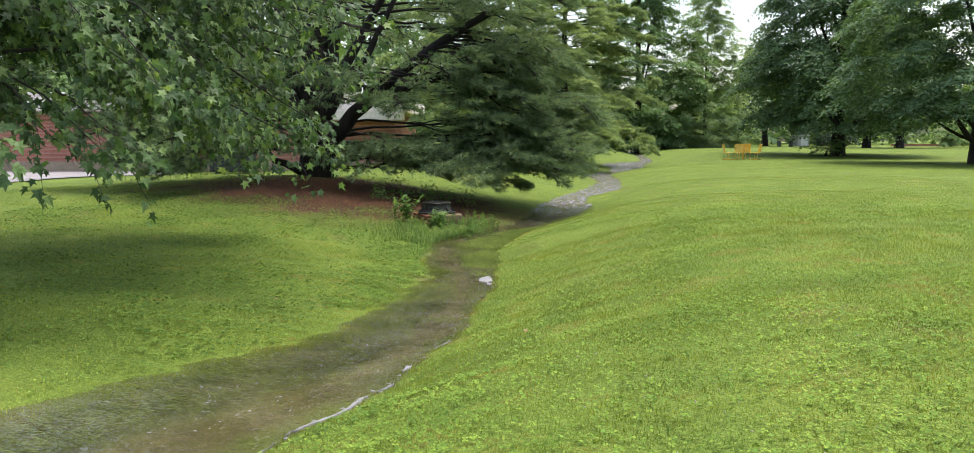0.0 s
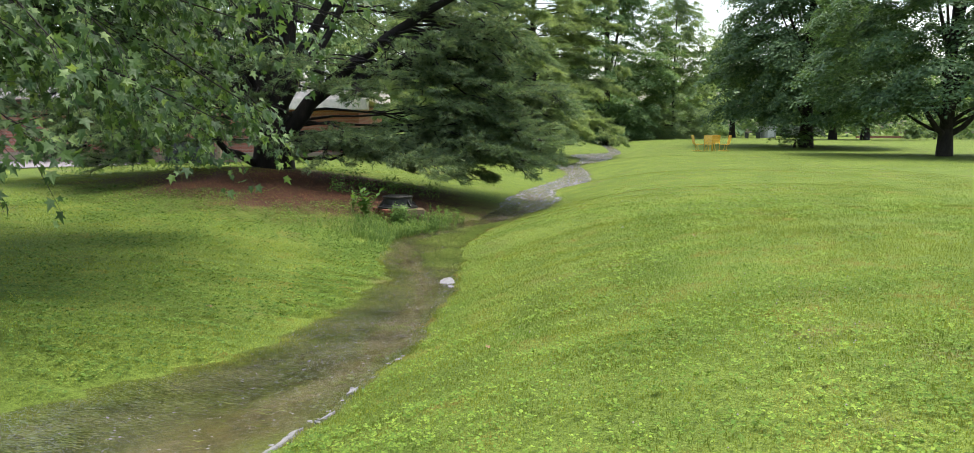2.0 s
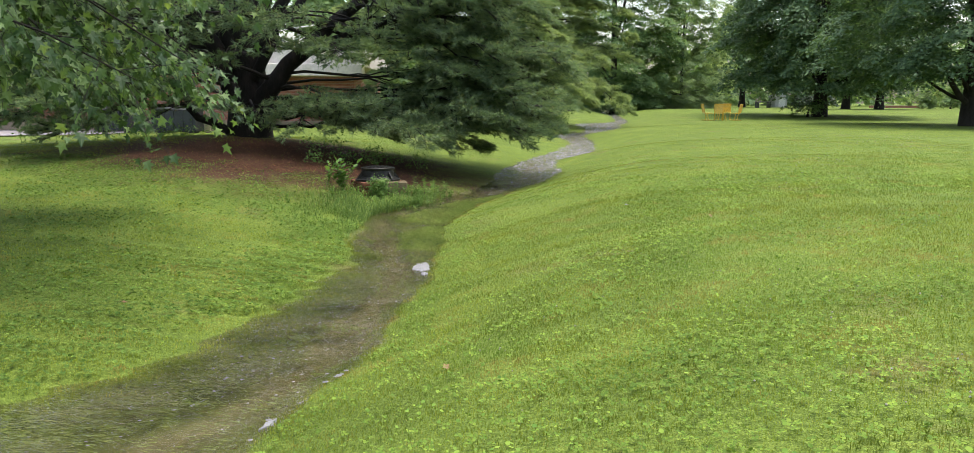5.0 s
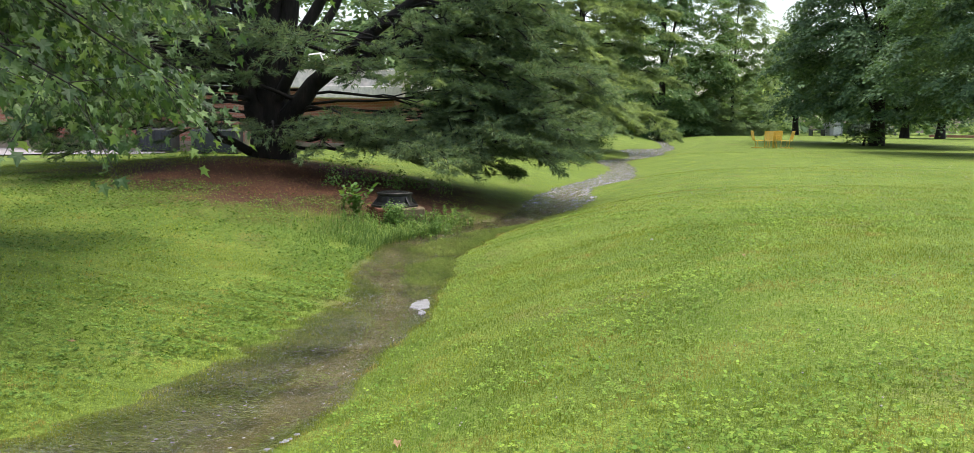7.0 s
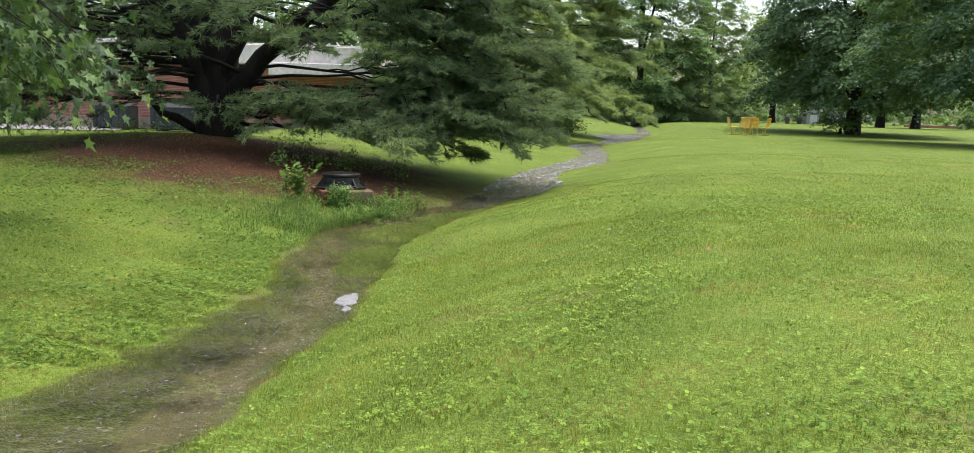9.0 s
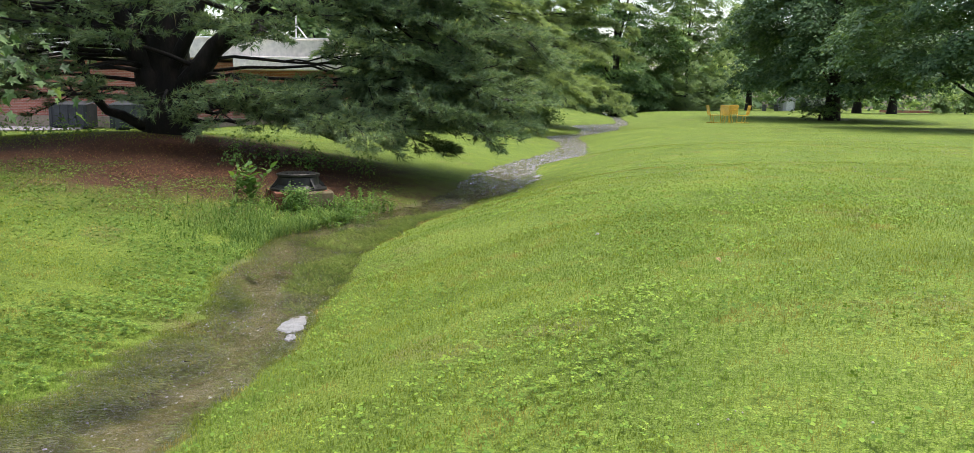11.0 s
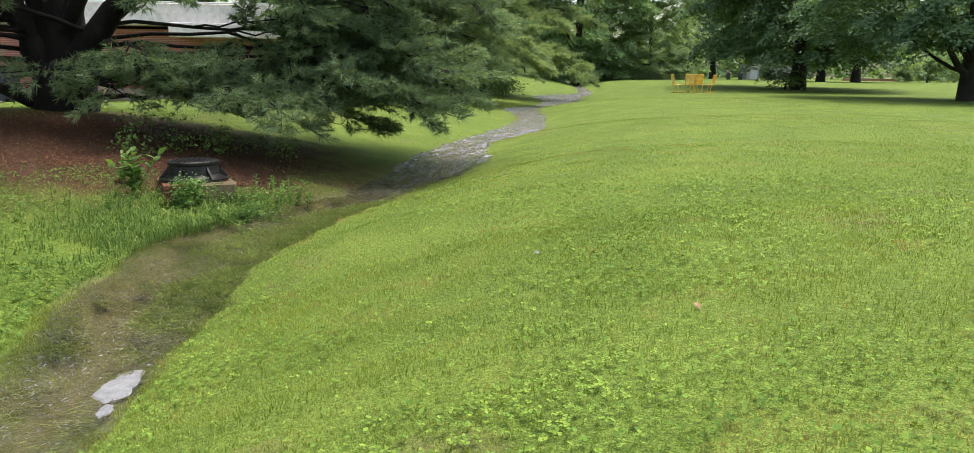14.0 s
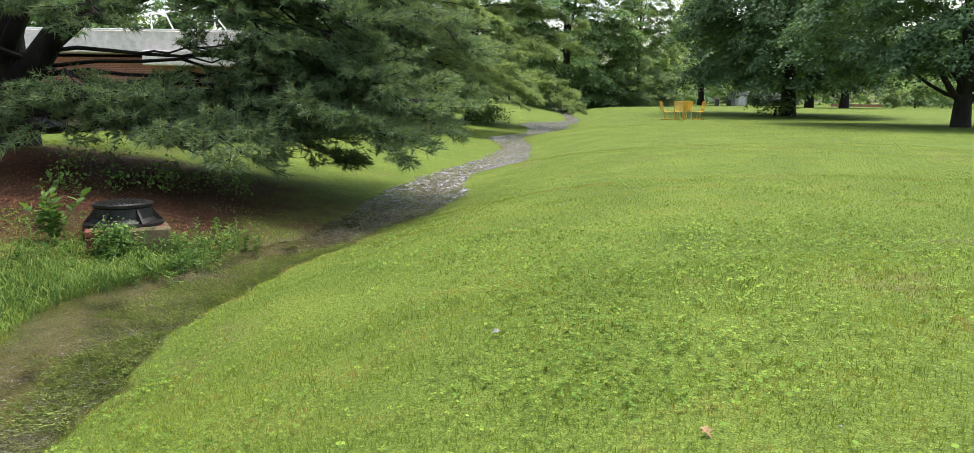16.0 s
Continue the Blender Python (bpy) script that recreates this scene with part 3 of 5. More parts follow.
def pine_sprays(path, rnd, twigs, reach, tufts, from_=0.18):
    """Twigs to both sides of a limb with the places and ways of their tufts; returns also the twig lines."""
    s = from_ + (1 - from_) * np.sqrt(rnd.uniform(0, 1, twigs))
    p, d = along(path, s)
    flat = unit(np.cross(d, np.array([[0, 0, 1.0]])))
    sgn = rnd.choice([-1.0, 1.0], twigs)[:, None]
    way = unit(d * rnd.uniform(0.4, 1.0, (twigs, 1)) + flat * sgn * rnd.uniform(0.3, 1.0, (twigs, 1)) + np.array([[0, 0, 1.0]]) * rnd.normal(0.0, 0.17, (twigs, 1)))
    ln = reach * rnd.uniform(0.5, 1.1, (twigs, 1)) * (1.15 - 0.55 * s[:, None])
    q = np.linspace(0.25, 1.0, tufts)[None, :, None]
    at = p[:, None] + way[:, None] * ln[:, None] * q + rnd.normal(0, 0.04, (twigs, tufts, 3)) - np.array([0, 0, 0.12]) * (q * ln[:, None]) ** 2
    ways = np.repeat((way + np.array([[0, 0, 0.25]]))[:, None], tufts, axis=1)
    return at.reshape(-1, 3), ways.reshape(-1, 3), p, p + way * ln


def bough_sprays(path, rnd, laterals, reach, from_):
    """Flat sprays on the outer part of a bough: laterals to both sides, short twigs along them, tufts on the twigs.
    Returns the places and ways of the tufts, the laterals' lines and the twigs' ends."""
    s = from_ + (1 - from_) * rnd.uniform(0, 1, laterals) ** 0.8
    s[-2:] = 0.97
    p, d = along(path, s)
    flat = unit(np.cross(d, np.array([[0, 0, 1.0]])))
    sgn = np.where(np.arange(laterals) % 2 == 0, 1.0, -1.0)[:, None]
    way = unit(d * rnd.uniform(0.55, 1.0, (laterals, 1)) + flat * sgn * rnd.uniform(0.3, 0.95, (laterals, 1)) + np.array([[0, 0, 1.0]]) * rnd.normal(0.03, 0.13, (laterals, 1)))
    ln = reach * rnd.uniform(0.55, 1.15, (laterals, 1)) * (1.3 - 0.75 * s[:, None])
    q = np.array([0.0, 0.35, 0.7, 1.0])
    lines = p[:, None] + way[:, None] * ln[:, None] * q[None, :, None] + np.array([0, 0, 1.0]) * (0.10 * q ** 2 - 0.16 * q)[None, :, None] * ln[:, None]
    m = 11
    k = np.repeat(np.arange(laterals), m)
    r = np.tile(np.linspace(0.22, 1.0, m), laterals) + rnd.normal(0, 0.03, laterals * m)
    base = p[k] + way[k] * ln[k] * r[:, None] + np.array([[0, 0, 1.0]]) * ((0.10 * r ** 2 - 0.16 * r)[:, None] * ln[k])
    side = unit(np.cross(way, np.array([[0, 0, 1.0]])))[k] * np.tile(np.where(np.arange(m) % 2 == 0, 1.0, -1.0), laterals)[:, None]
    tw = unit(way[k] * 0.9 + side * rnd.uniform(0.2, 0.9, (len(k), 1)) + np.array([[0, 0, 1.0]]) * rnd.normal(0.16, 0.14, (len(k), 1)))
    tl = 0.26 * reach * rnd.uniform(0.5, 1.2, (len(k), 1)) * (1.25 - 0.6 * r[:, None])
    at = base[:, None] + tw[:, None] * tl[:, None] * np.array([0.45, 0.8, 1.0])[None, :, None]
    ways = np.repeat((tw + np.array([[0, 0, 0.15]]))[:, None], 3, axis=1)
    return at.reshape(-1, 3), ways.reshape(-1, 3), lines, np.stack([base, base + tw * tl], axis=1)


def clumps_in_crown(rnd, count, radius, z0, z1, base_wide, top_wide, squash=1.0):
    """Places of leaf clumps in a crown, more of them near its outside."""
    t = rnd.uniform(0, 1, count) ** (1.15 if top_wide is None else 1.9)
    wide = np.interp(t, [0, 0.1, 0.3, 0.6, 0.85, 1.0], [base_wide, 0.97, 1.0, 0.7, 0.38, 0.08]) if top_wide is None else np.interp(t, [0, 0.06, 0.2, 0.55, 0.85, 1.0], [base_wide, 1.0, 0.97, 0.76, 0.34, top_wide])
    a = rnd.uniform(0, 2 * math.pi, count)
    r = radius * wide * np.sqrt(rnd.uniform(0.06, 1.0, count)) * (1 + 0.14 * np.sin(3 * a + 5 * t) + 0.1 * np.sin(5 * a - 7 * t))
    return np.stack([r * np.cos(a), r * np.sin(a) * squash, z0 + (z1 - z0) * t], axis=1)


def leaf_cloud(rnd, centres, per, spread_, size, flat=0.38, cover=1.0):
    """Leaves laid like shingles over flattened, drooping domes, one dome at each centre."""
    k = len(centres)
    rad = spread_ * rnd.uniform(0.6, 1.3, (k, 1))
    out = centres[:, :2] - centres[:, :2].mean(axis=0)
    lean = np.repeat(unit(np.hstack([out, np.zeros((k, 1))])), per, axis=0)
    a = rnd.uniform(0, 2 * math.pi, k * per)
    q = np.sqrt(rnd.uniform(0, 1, k * per)) * (1 + 0.25 * rnd.normal(size=k * per))
    dome = np.stack([q * np.cos(a), q * np.sin(a), flat * (1 - 1.1 * q ** 2) + 0.1 * rnd.normal(size=k * per)], axis=1)
    off = dome * np.repeat(rad, per, axis=0)
    off[:, 2] -= 0.3 * (off * lean).sum(1)
    at = np.repeat(centres, per, axis=0) + off
    nrm = unit(np.stack([0.7 * q * np.cos(a), 0.7 * q * np.sin(a), np.ones(k * per)], axis=1) + 0.35 * lean + rnd.normal(0, 0.35, at.shape))
    ax = frames_for(nrm, rnd.uniform(0, 2 * math.pi, len(at)))
    return stamp(BLADE, BLADE_T, at, ax, size * rnd.uniform(0.7, 1.25, len(at)))


def broad_tree(name, x, y, tall, radius, z0, clumps, per, size, spread_, leaf, bark, seed, label, trunk_r, base_wide=0.6, top_wide=None, limbs=9, lean=(0, 0), category="tree", group="", forks=()):
    rnd = np.random.default_rng(seed)
    z = hz(x, y) - 0.06
    t = thing(name, (x, y, z), label, category, group)
    centres = clumps_in_crown(rnd, clumps, radius, z0, tall, base_wide, top_wide)
    v, f = leaf_cloud(rnd, centres, per, spread_, size)
    part("crown", fast_mesh("crown", v, f, leaf), None, t)
    h = np.linspace(0, 1, 9)
    top = tall * 0.8
    trunk = np.stack([lean[0] * h * h + 0.08 * np.sin(5 * h + seed), lean[1] * h * h + 0.08 * np.cos(4 * h + seed), top * h], axis=1)
    part("trunk", Geo().tube(trunk, trunk_r * np.array([1.45, 1.02, 0.9, 0.8, 0.66, 0.52, 0.38, 0.24, 0.08]), 10), bark, t, smooth=True)
    for dx, dy, dz, z1, rr in forks:
        h5 = np.linspace(0, 1, 6)
        path = np.stack([dx * h5 ** 0.8, dy * h5 ** 0.8, z1 + dz * h5 ** 1.2], axis=1)
        part("limb", Geo().tube(path, rr * np.linspace(1.1, 0.35, 6), 8), bark, t, smooth=True)
    low = centres[rnd.permutation(len(centres))[:limbs]]
    for c in low:
        s0 = np.clip((c[2] * 0.38) / top, 0.1, 0.85)
        p0 = along(trunk, np.array([s0]))[0][0]
        m1 = p0 * 0.5 + c * 0.5 + np.array([0, 0, 0.35])
        path = np.array([p0, p0 * 0.72 + m1 * 0.28 + np.array([0, 0, 0.1]), m1, c])
        part("limb", Geo().tube(path, trunk_r * np.array([0.42, 0.33, 0.2, 0.05]), 6), bark, t, smooth=True)
    return t


# ---- the old pine beside the swale ----
def pine(x, y, tall, stems, boughs, reach, low, seed, label, trunk_r, per, needle, width, leaf, tuft_n=7, twigs=15, twig_reach=0.95, extra=(), crowd=1.25, open_sides=(), fine=(7, 0.132, 0.016), roots=(), spray=(0.32, 1.15, 0.28)):
    rnd = np.random.default_rng(seed)
    z = hz(x, y) - 0.05
    t = thing("pine_tree", (x, y, z), label, "pine")
    lines = []
    for k, (dx, dy, fork, top, r, *sweep) in enumerate(stems):
        h = np.linspace(0, 1, 11)
        if sweep and isinstance(sweep[0], list):
            path = along(np.array(sweep[0], dtype=float), h)[0]
            path[1:-1] = 0.5 * path[1:-1] + 0.25 * (path[:-2] + path[2:]) + rnd.normal(0, 0.06, (9, 3))
            lines.append(path)
            part("stem", Geo().tube(path, r * np.linspace(1.0, 0.3, 11), 10), M_BARK, t, smooth=True)
            continue
        zz = top * h
        out = np.clip((zz - fork) / max(top - fork, 0.1), 0, 1)
        bend = sweep[0] if sweep else 0.75
        path = np.stack([dx * out ** bend + 0.06 * np.sin(6 * h + k), dy * out ** bend + 0.06 * np.cos(5 * h + k), zz], axis=1)
        lines.append(path)
        rad = r * np.interp(h, [0, 0.05, 0.2, 0.6, 1], [1.35, 1.05, 0.9, 0.5, 0.05])
        part("trunk" if k == 0 else "stem", Geo().tube(path, rad, 10), M_BARK, t, smooth=True)
    for pts, r0 in roots:
        p6 = along(np.array(pts, dtype=float), np.linspace(0, 1, 10))[0]
        p6[1:-1] = 0.5 * p6[1:-1] + 0.25 * (p6[:-2] + p6[2:]) + rnd.normal(0, 0.05, (8, 3))
        part("limb", Geo().tube(p6, r0 * np.linspace(1.0, 0.45, 10), 8), M_BARK, t, smooth=True)
    at, ways, sprigs = [], [], Geo()
    for k in range(boughs):
        line = lines[rnd.integers(len(lines))]
        s = low / tall + (0.97 - low / tall) * ((k + rnd.uniform(0, 1)) / boughs) ** crowd
        p0 = along(line, np.array([s]))[0][0]
        az = 2.399 * k + rnd.normal(0, 0.3)
        ln = reach * (1 - 0.8 * s) * rnd.uniform(0.75, 1.1)
        deg = (math.degrees(az) + 180) % 360 - 180
        if any(a0 < deg < a1 and p0[2] < top for a0, a1, top in open_sides):
            continue
        path = bough(p0, az, ln, rnd.uniform(0.15, 0.38), rnd.uniform(0.2, 0.42), rnd)
        part("limb", Geo().tube(path, 0.034 * (ln / 4) * np.linspace(1.3, 0.15, 9), 6), M_BARK, t, smooth=True)
        a, w, p, q = pine_sprays(path, rnd, int(twigs * (0.4 + ln / reach)), twig_reach, tuft_n)
        at.append(a), ways.append(w)
        for u, v in zip(p[::2], q[::2]):
            sprigs.tube(np.array([u, v]), [0.012, 0.004], 3, False)
    coarse = len(at)
    for (x0, y0, z0), az, ln, rise, sag, n_tw in extra:
        path = bough(np.array([x0, y0, z0]), radians(az), ln, rise, sag, rnd, 11)
        long_low = ln > 6 and z0 < 2.2
        lines = [(path, 0.03, n_tw, 0.48 if long_low else spray[2])]
        if long_low:
            for share, swing in ((0.38, -18), (0.5, 18), (0.6, -10)):
                lines.append((bough(along(path, np.array([share]))[0][0], radians(az + swing), ln * 0.52, 0.08, 0.2, rnd, 11), 0.014, n_tw * 0.8, 0.2))
        for line, thick, many, bare in lines:
            part("limb", Geo().tube(line, thick * np.linspace(1.35, 0.25, 11), 7), M_BARK, t, smooth=True)
            a, w, lats, twig = bough_sprays(line, rnd, int(many * spray[0]), spray[1], bare)
            at.append(a), ways.append(w)
            for lat in lats:
                sprigs.tube(lat, [0.014, 0.011, 0.008, 0.004], 3, False)
            for end in twig[::2]:
                sprigs.tube(end, [0.006, 0.003], 3, False)
    v, f = needle_tufts(np.concatenate(at[:coarse]), np.concatenate(ways[:coarse]), rnd, per, needle, width, 0.55)
    if extra:
        v2, f2 = needle_tufts(np.concatenate(at[coarse:]), np.concatenate(ways[coarse:]), rnd, *fine, 0.6)
        v, f = np.concatenate([v, v2]), np.concatenate([f, f2 + len(v)])
    part("crown", fast_mesh("crown", v, f, leaf), None, t, "long soft green needles in tufts")
    tagged(part("twig_mass", sprigs, M_BARK, t), kind="stuff")
    return t


pine(-4.7, 22.6, 13.0, [(-0.4, 0.3, 1.2, 13.0, 0.42), (1.4, 0.5, 1.4, 11.5, 0.26), (-1.9, -0.2, 1.3, 11.0, 0.24), 
     (0, 0, 0, 0, 0.27, [(0.1, -0.1, 0.5), (0.45, -0.25, 1.0), (0.85, -0.35, 1.45), (1.6, -0.45, 2.2), (2.3, -0.5, 2.95), (3.7, -0.6, 3.75), (5.2, -0.7, 4.6)]),
     (0, 0, 0, 0, 0.15, [(1.2, -0.4, 1.85), (1.8, -0.4, 2.2), (2.5, -0.4, 2.45), (3.1, -0.4, 2.65), (4.0, -0.4, 3.05), (5.6, -0.4, 3.7)]),
     (0, 0, 0, 0, 0.2, [(0.15, 0.0, 1.3), (0.4, 0.0, 2.4), (0.75, 0.1, 3.1), (1.3, 0.2, 3.9), (2.2, 0.4, 5.6), (3.2, 0.5, 7.4)]),
     (0, 0, 0, 0, 0.14, [(0.2, -0.2, 1.4), (0.7, -0.2, 2.5), (1.5, -0.1, 3.5), (2.1, 0.0, 4.5), (2.6, 0.1, 6.4)]),
     (0, 0, 0, 0, 0.27, [(-0.15, -0.1, 0.7), (-0.45, -0.2, 1.4), (-0.72, -0.3, 2.1), (-1.15, -0.35, 3.1), (-1.55, -0.4, 3.9), (-2.4, -0.5, 6.4)]),
     (0, 0, 0, 0, 0.16, [(-0.1, 0.1, 1.3), (-0.35, 0.2, 2.6), (-0.55, 0.3, 4.0), (-0.8, 0.3, 7.5)]),
     (0, 0, 0, 0, 0.12, [(-0.5, -0.2, 1.5), (-1.3, -0.4, 2.3), (-2.3, -0.5, 2.9), (-3.6, -0.6, 3.4)])],
     135, 6.2, 2.9, 11, "large old white pine with several dark stems and sweeping boughs", 0.42, 8, 0.17, 0.019, M_PINE, 8, 24, 1.0,
     [((0.3, -0.1, 0.5 + 0.04 * k), -46 + (k * 17) % 56, 4.3 + 0.3 * ((k * 3) % 6), 0.09 + 0.03 * (k % 3), 0.15 + 0.03 * (k % 4), 85) for k in range(9)]
     + [((0.3, -0.1, 0.6 + 0.17 * k), -20 + (k * 13) % 30, 6.02 + 0.12 * (k % 5), 0.09, 0.125 + 0.015 * (k % 4), 95) for k in range(6)]
     + [((1.5 + 0.3 * k, -0.5, 2.3 + 0.24 * k), -62 + (k * 17) % 44, 2.3, 0.04, 0.16, 36) for k in range(6)]
     + [((2.6 + 0.2 * k, -0.4, 2.48 + 0.08 * k), -32 + (k * 13) % 48, 3.2 + 0.25 * (k % 4), -0.1, 0.22, 80) for k in range(8)]
     + [((2.6 + 0.18 * k, -0.5, 3.1 + 0.1 * k), -44 + (k * 31) % 76, 2.5 + 0.2 * (k % 4), 0.0, 0.24, 60) for k in range(9)]
     + [((0.75 + 0.12 * k, 0.1 + 0.03 * k, 3.1 + 0.23 * k), -50 + (k * 27) % 70, 3.9 + 0.25 * (k % 5), 0.1, 0.2, 62) for k in range(4, 13)]
     + [((0.1, -0.4, 2.0), -84, 2.2, 0.05, 0.12, 30), ((0.6, -0.4, 2.1), -66, 2.3, 0.05, 0.12, 30), ((1.1, -0.4, 2.2), -62, 1.7, 0.03, 0.08, 24), ((-0.4, -0.3, 0.9), -100, 2.3, 0.06, 0.1, 34), ((0.1, -0.3, 0.85), -72, 2.2, 0.05, 0.1, 32), ((0.4, -0.3, 0.7), -55, 2.6, 0.04, 0.12, 34), ((-0.5, -0.3, 2.9), -112, 2.8, 0.08, 0.2, 34)]
     + [((0.9, -0.4, 1.2), -50, 3.0, 0.05, 0.14, 40), ((0.6, -0.4, 0.9), -46, 3.2, 0.06, 0.12, 44), ((-0.4, -0.3, 1.3), -118, 2.6, 0.05, 0.14, 36), ((-0.4, -0.3, 1.9), -134, 3.0, 0.04, 0.16, 40)]
     + [((-0.4, -0.3, 0.75 + 0.17 * k), -116 - (k * 23) % 62, 4.4 + 0.2 * (k % 4), 0.09, 0.17, 68) for k in range(8)]
     + [((-0.45 - 0.085 * k, -0.25, 1.4 + 0.18 * k), -122 - (k * 19) % 62, 3.9 + 0.3 * (k % 5), 0.02, 0.22, 66) for k in range(15)]
     + [((0.2 * math.cos(0.9 * k), 0.3, 3.4 + 0.24 * k), 14 + (k * 61) % 156, 4.6 + 0.3 * (k % 4), 0.16, 0.14, 56) for k in range(4, 10)], 1.7, ((-108, -42, 5.0), (-43, 28, 3.9), (28, 110, 3.9)),
     roots=(([(0, 0, 0.3), (-0.6, -0.3, 0.22), (-1.15, -0.4, 0.5), (-1.5, -0.4, 1.2), (-1.8, -0.4, 2.4)], 0.12), ([(0.2, -0.1, 0.35), (1.0, -0.4, 0.3), (2.0, -0.7, 0.4), (3.2, -1.0, 0.3)], 0.05), ([(0.2, 0.1, 0.5), (1.2, 0.1, 0.55), (2.4, 0.0, 0.75), (3.6, -0.2, 0.7)], 0.045)))
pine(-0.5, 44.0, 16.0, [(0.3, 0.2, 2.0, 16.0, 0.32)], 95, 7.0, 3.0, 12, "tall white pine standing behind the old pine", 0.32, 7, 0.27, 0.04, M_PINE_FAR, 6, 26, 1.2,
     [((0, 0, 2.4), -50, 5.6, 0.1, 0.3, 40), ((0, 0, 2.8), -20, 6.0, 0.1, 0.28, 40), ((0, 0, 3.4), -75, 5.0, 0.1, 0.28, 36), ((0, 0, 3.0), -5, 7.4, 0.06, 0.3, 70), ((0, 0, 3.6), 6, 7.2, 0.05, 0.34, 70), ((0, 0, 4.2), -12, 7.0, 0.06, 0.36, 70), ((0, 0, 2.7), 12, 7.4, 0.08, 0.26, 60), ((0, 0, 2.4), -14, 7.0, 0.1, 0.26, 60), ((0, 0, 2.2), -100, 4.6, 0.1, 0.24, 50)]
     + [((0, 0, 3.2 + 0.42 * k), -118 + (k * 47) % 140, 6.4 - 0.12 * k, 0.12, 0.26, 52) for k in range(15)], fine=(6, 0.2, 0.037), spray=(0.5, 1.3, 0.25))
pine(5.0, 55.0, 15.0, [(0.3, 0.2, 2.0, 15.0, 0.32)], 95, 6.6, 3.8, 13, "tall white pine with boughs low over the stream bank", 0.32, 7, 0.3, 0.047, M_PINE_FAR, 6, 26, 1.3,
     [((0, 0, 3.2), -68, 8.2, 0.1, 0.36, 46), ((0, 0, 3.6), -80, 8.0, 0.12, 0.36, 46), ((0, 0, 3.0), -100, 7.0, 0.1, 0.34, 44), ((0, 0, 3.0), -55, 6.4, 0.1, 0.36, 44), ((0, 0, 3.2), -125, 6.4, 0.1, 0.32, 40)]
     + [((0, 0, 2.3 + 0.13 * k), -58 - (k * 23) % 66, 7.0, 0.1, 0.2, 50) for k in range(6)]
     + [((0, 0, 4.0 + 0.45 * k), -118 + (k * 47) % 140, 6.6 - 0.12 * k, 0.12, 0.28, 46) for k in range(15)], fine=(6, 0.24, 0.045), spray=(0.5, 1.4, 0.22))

# ---- broadleaf trees ----
broad_tree("oak_tree", 16.4, 89, 27.0, 6.8, 0.4, 640, 220, 0.22, 0.95, M_BROAD, M_BARK_GREY, 21, "dense dark green broadleaf tree hung with leaves to the ground", 0.35, 0.8)
broad_tree("larch_tree", 24.5, 92, 19.0, 5.6, 0.1, 1350, 85, 0.17, 0.55, M_CYPRESS, M_BARK_GREY, 22, "pale feathery green conifer with a pointed crown", 0.16, 0.9, 0.03)
broad_tree("maple_tree", 25.6, 59.4, 23.0, 6.9, 1.7, 1000, 190, 0.2, 0.95, M_MAPLE, M_BARK_GREY, 23, "dark green maple with low skirts over mown grass", 0.38, 0.85, group="shade maples")
broad_tree("maple_tree", 25.2, 41.8, 18.0, 6.9, 2.2, 720, 220, 0.165, 0.85, M_MAPLE, M_BARK_GREY, 24, "broad dark green maple with a short stout trunk", 0.3, 0.9, group="shade maples", limbs=16, forks=((-2.6, -0.8, 3.2, 1.0, 0.15), (2.4, -0.6, 3.0, 1.1, 0.15), (-0.9, -1.2, 4.0, 1.3, 0.14), (1.1, 0.9, 4.0, 1.4, 0.14), (-3.2, 0.3, 1.9, 1.2, 0.09)))
for mx, my, ms in ((43.5, 86.0, 25), (41.8, 90.0, 26), (38.0, 112.0, 27), (68.0, 100.0, 28)):
    broad_tree("maple_tree", mx, my, 14, 6.5, 2.8, 170, 100, 0.42, 1.2, M_MAPLE, M_BARK_GREY, ms, "green maple further back on the lawn", 0.36, 0.8, group="shade maples")

for mx, my, mt, mr, ms in ((-24.0, 70.0, 17.0, 8.0, 35), (-11.0, 72.0, 19.0, 8.0, 36), (-37.0, 68.0, 16.0, 7.5, 37)):
    broad_tree("oak_tree", mx, my, mt, mr, 2.0, 260, 80, 0.44, 1.3, M_BROAD, M_BARK_GREY, ms, "tall green tree standing behind the brick building", 0.4, 0.9)

# ---- far woods ----
rnd = np.random.default_rng(31)
cs = []
for k in range(110):
    a = radians(rnd.uniform(35, 150))
    d = rnd.uniform(135, 185)
    c = clumps_in_crown(rnd, 60, rnd.uniform(6, 9), 0.3, rnd.uniform(9, 16), 0.9, None)
    cs.append(c + np.array([d * math.cos(a) + 5, d * math.sin(a) + 5, 0.8]))
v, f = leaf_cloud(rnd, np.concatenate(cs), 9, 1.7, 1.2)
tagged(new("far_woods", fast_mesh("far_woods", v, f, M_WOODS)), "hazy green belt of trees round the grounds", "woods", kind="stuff")

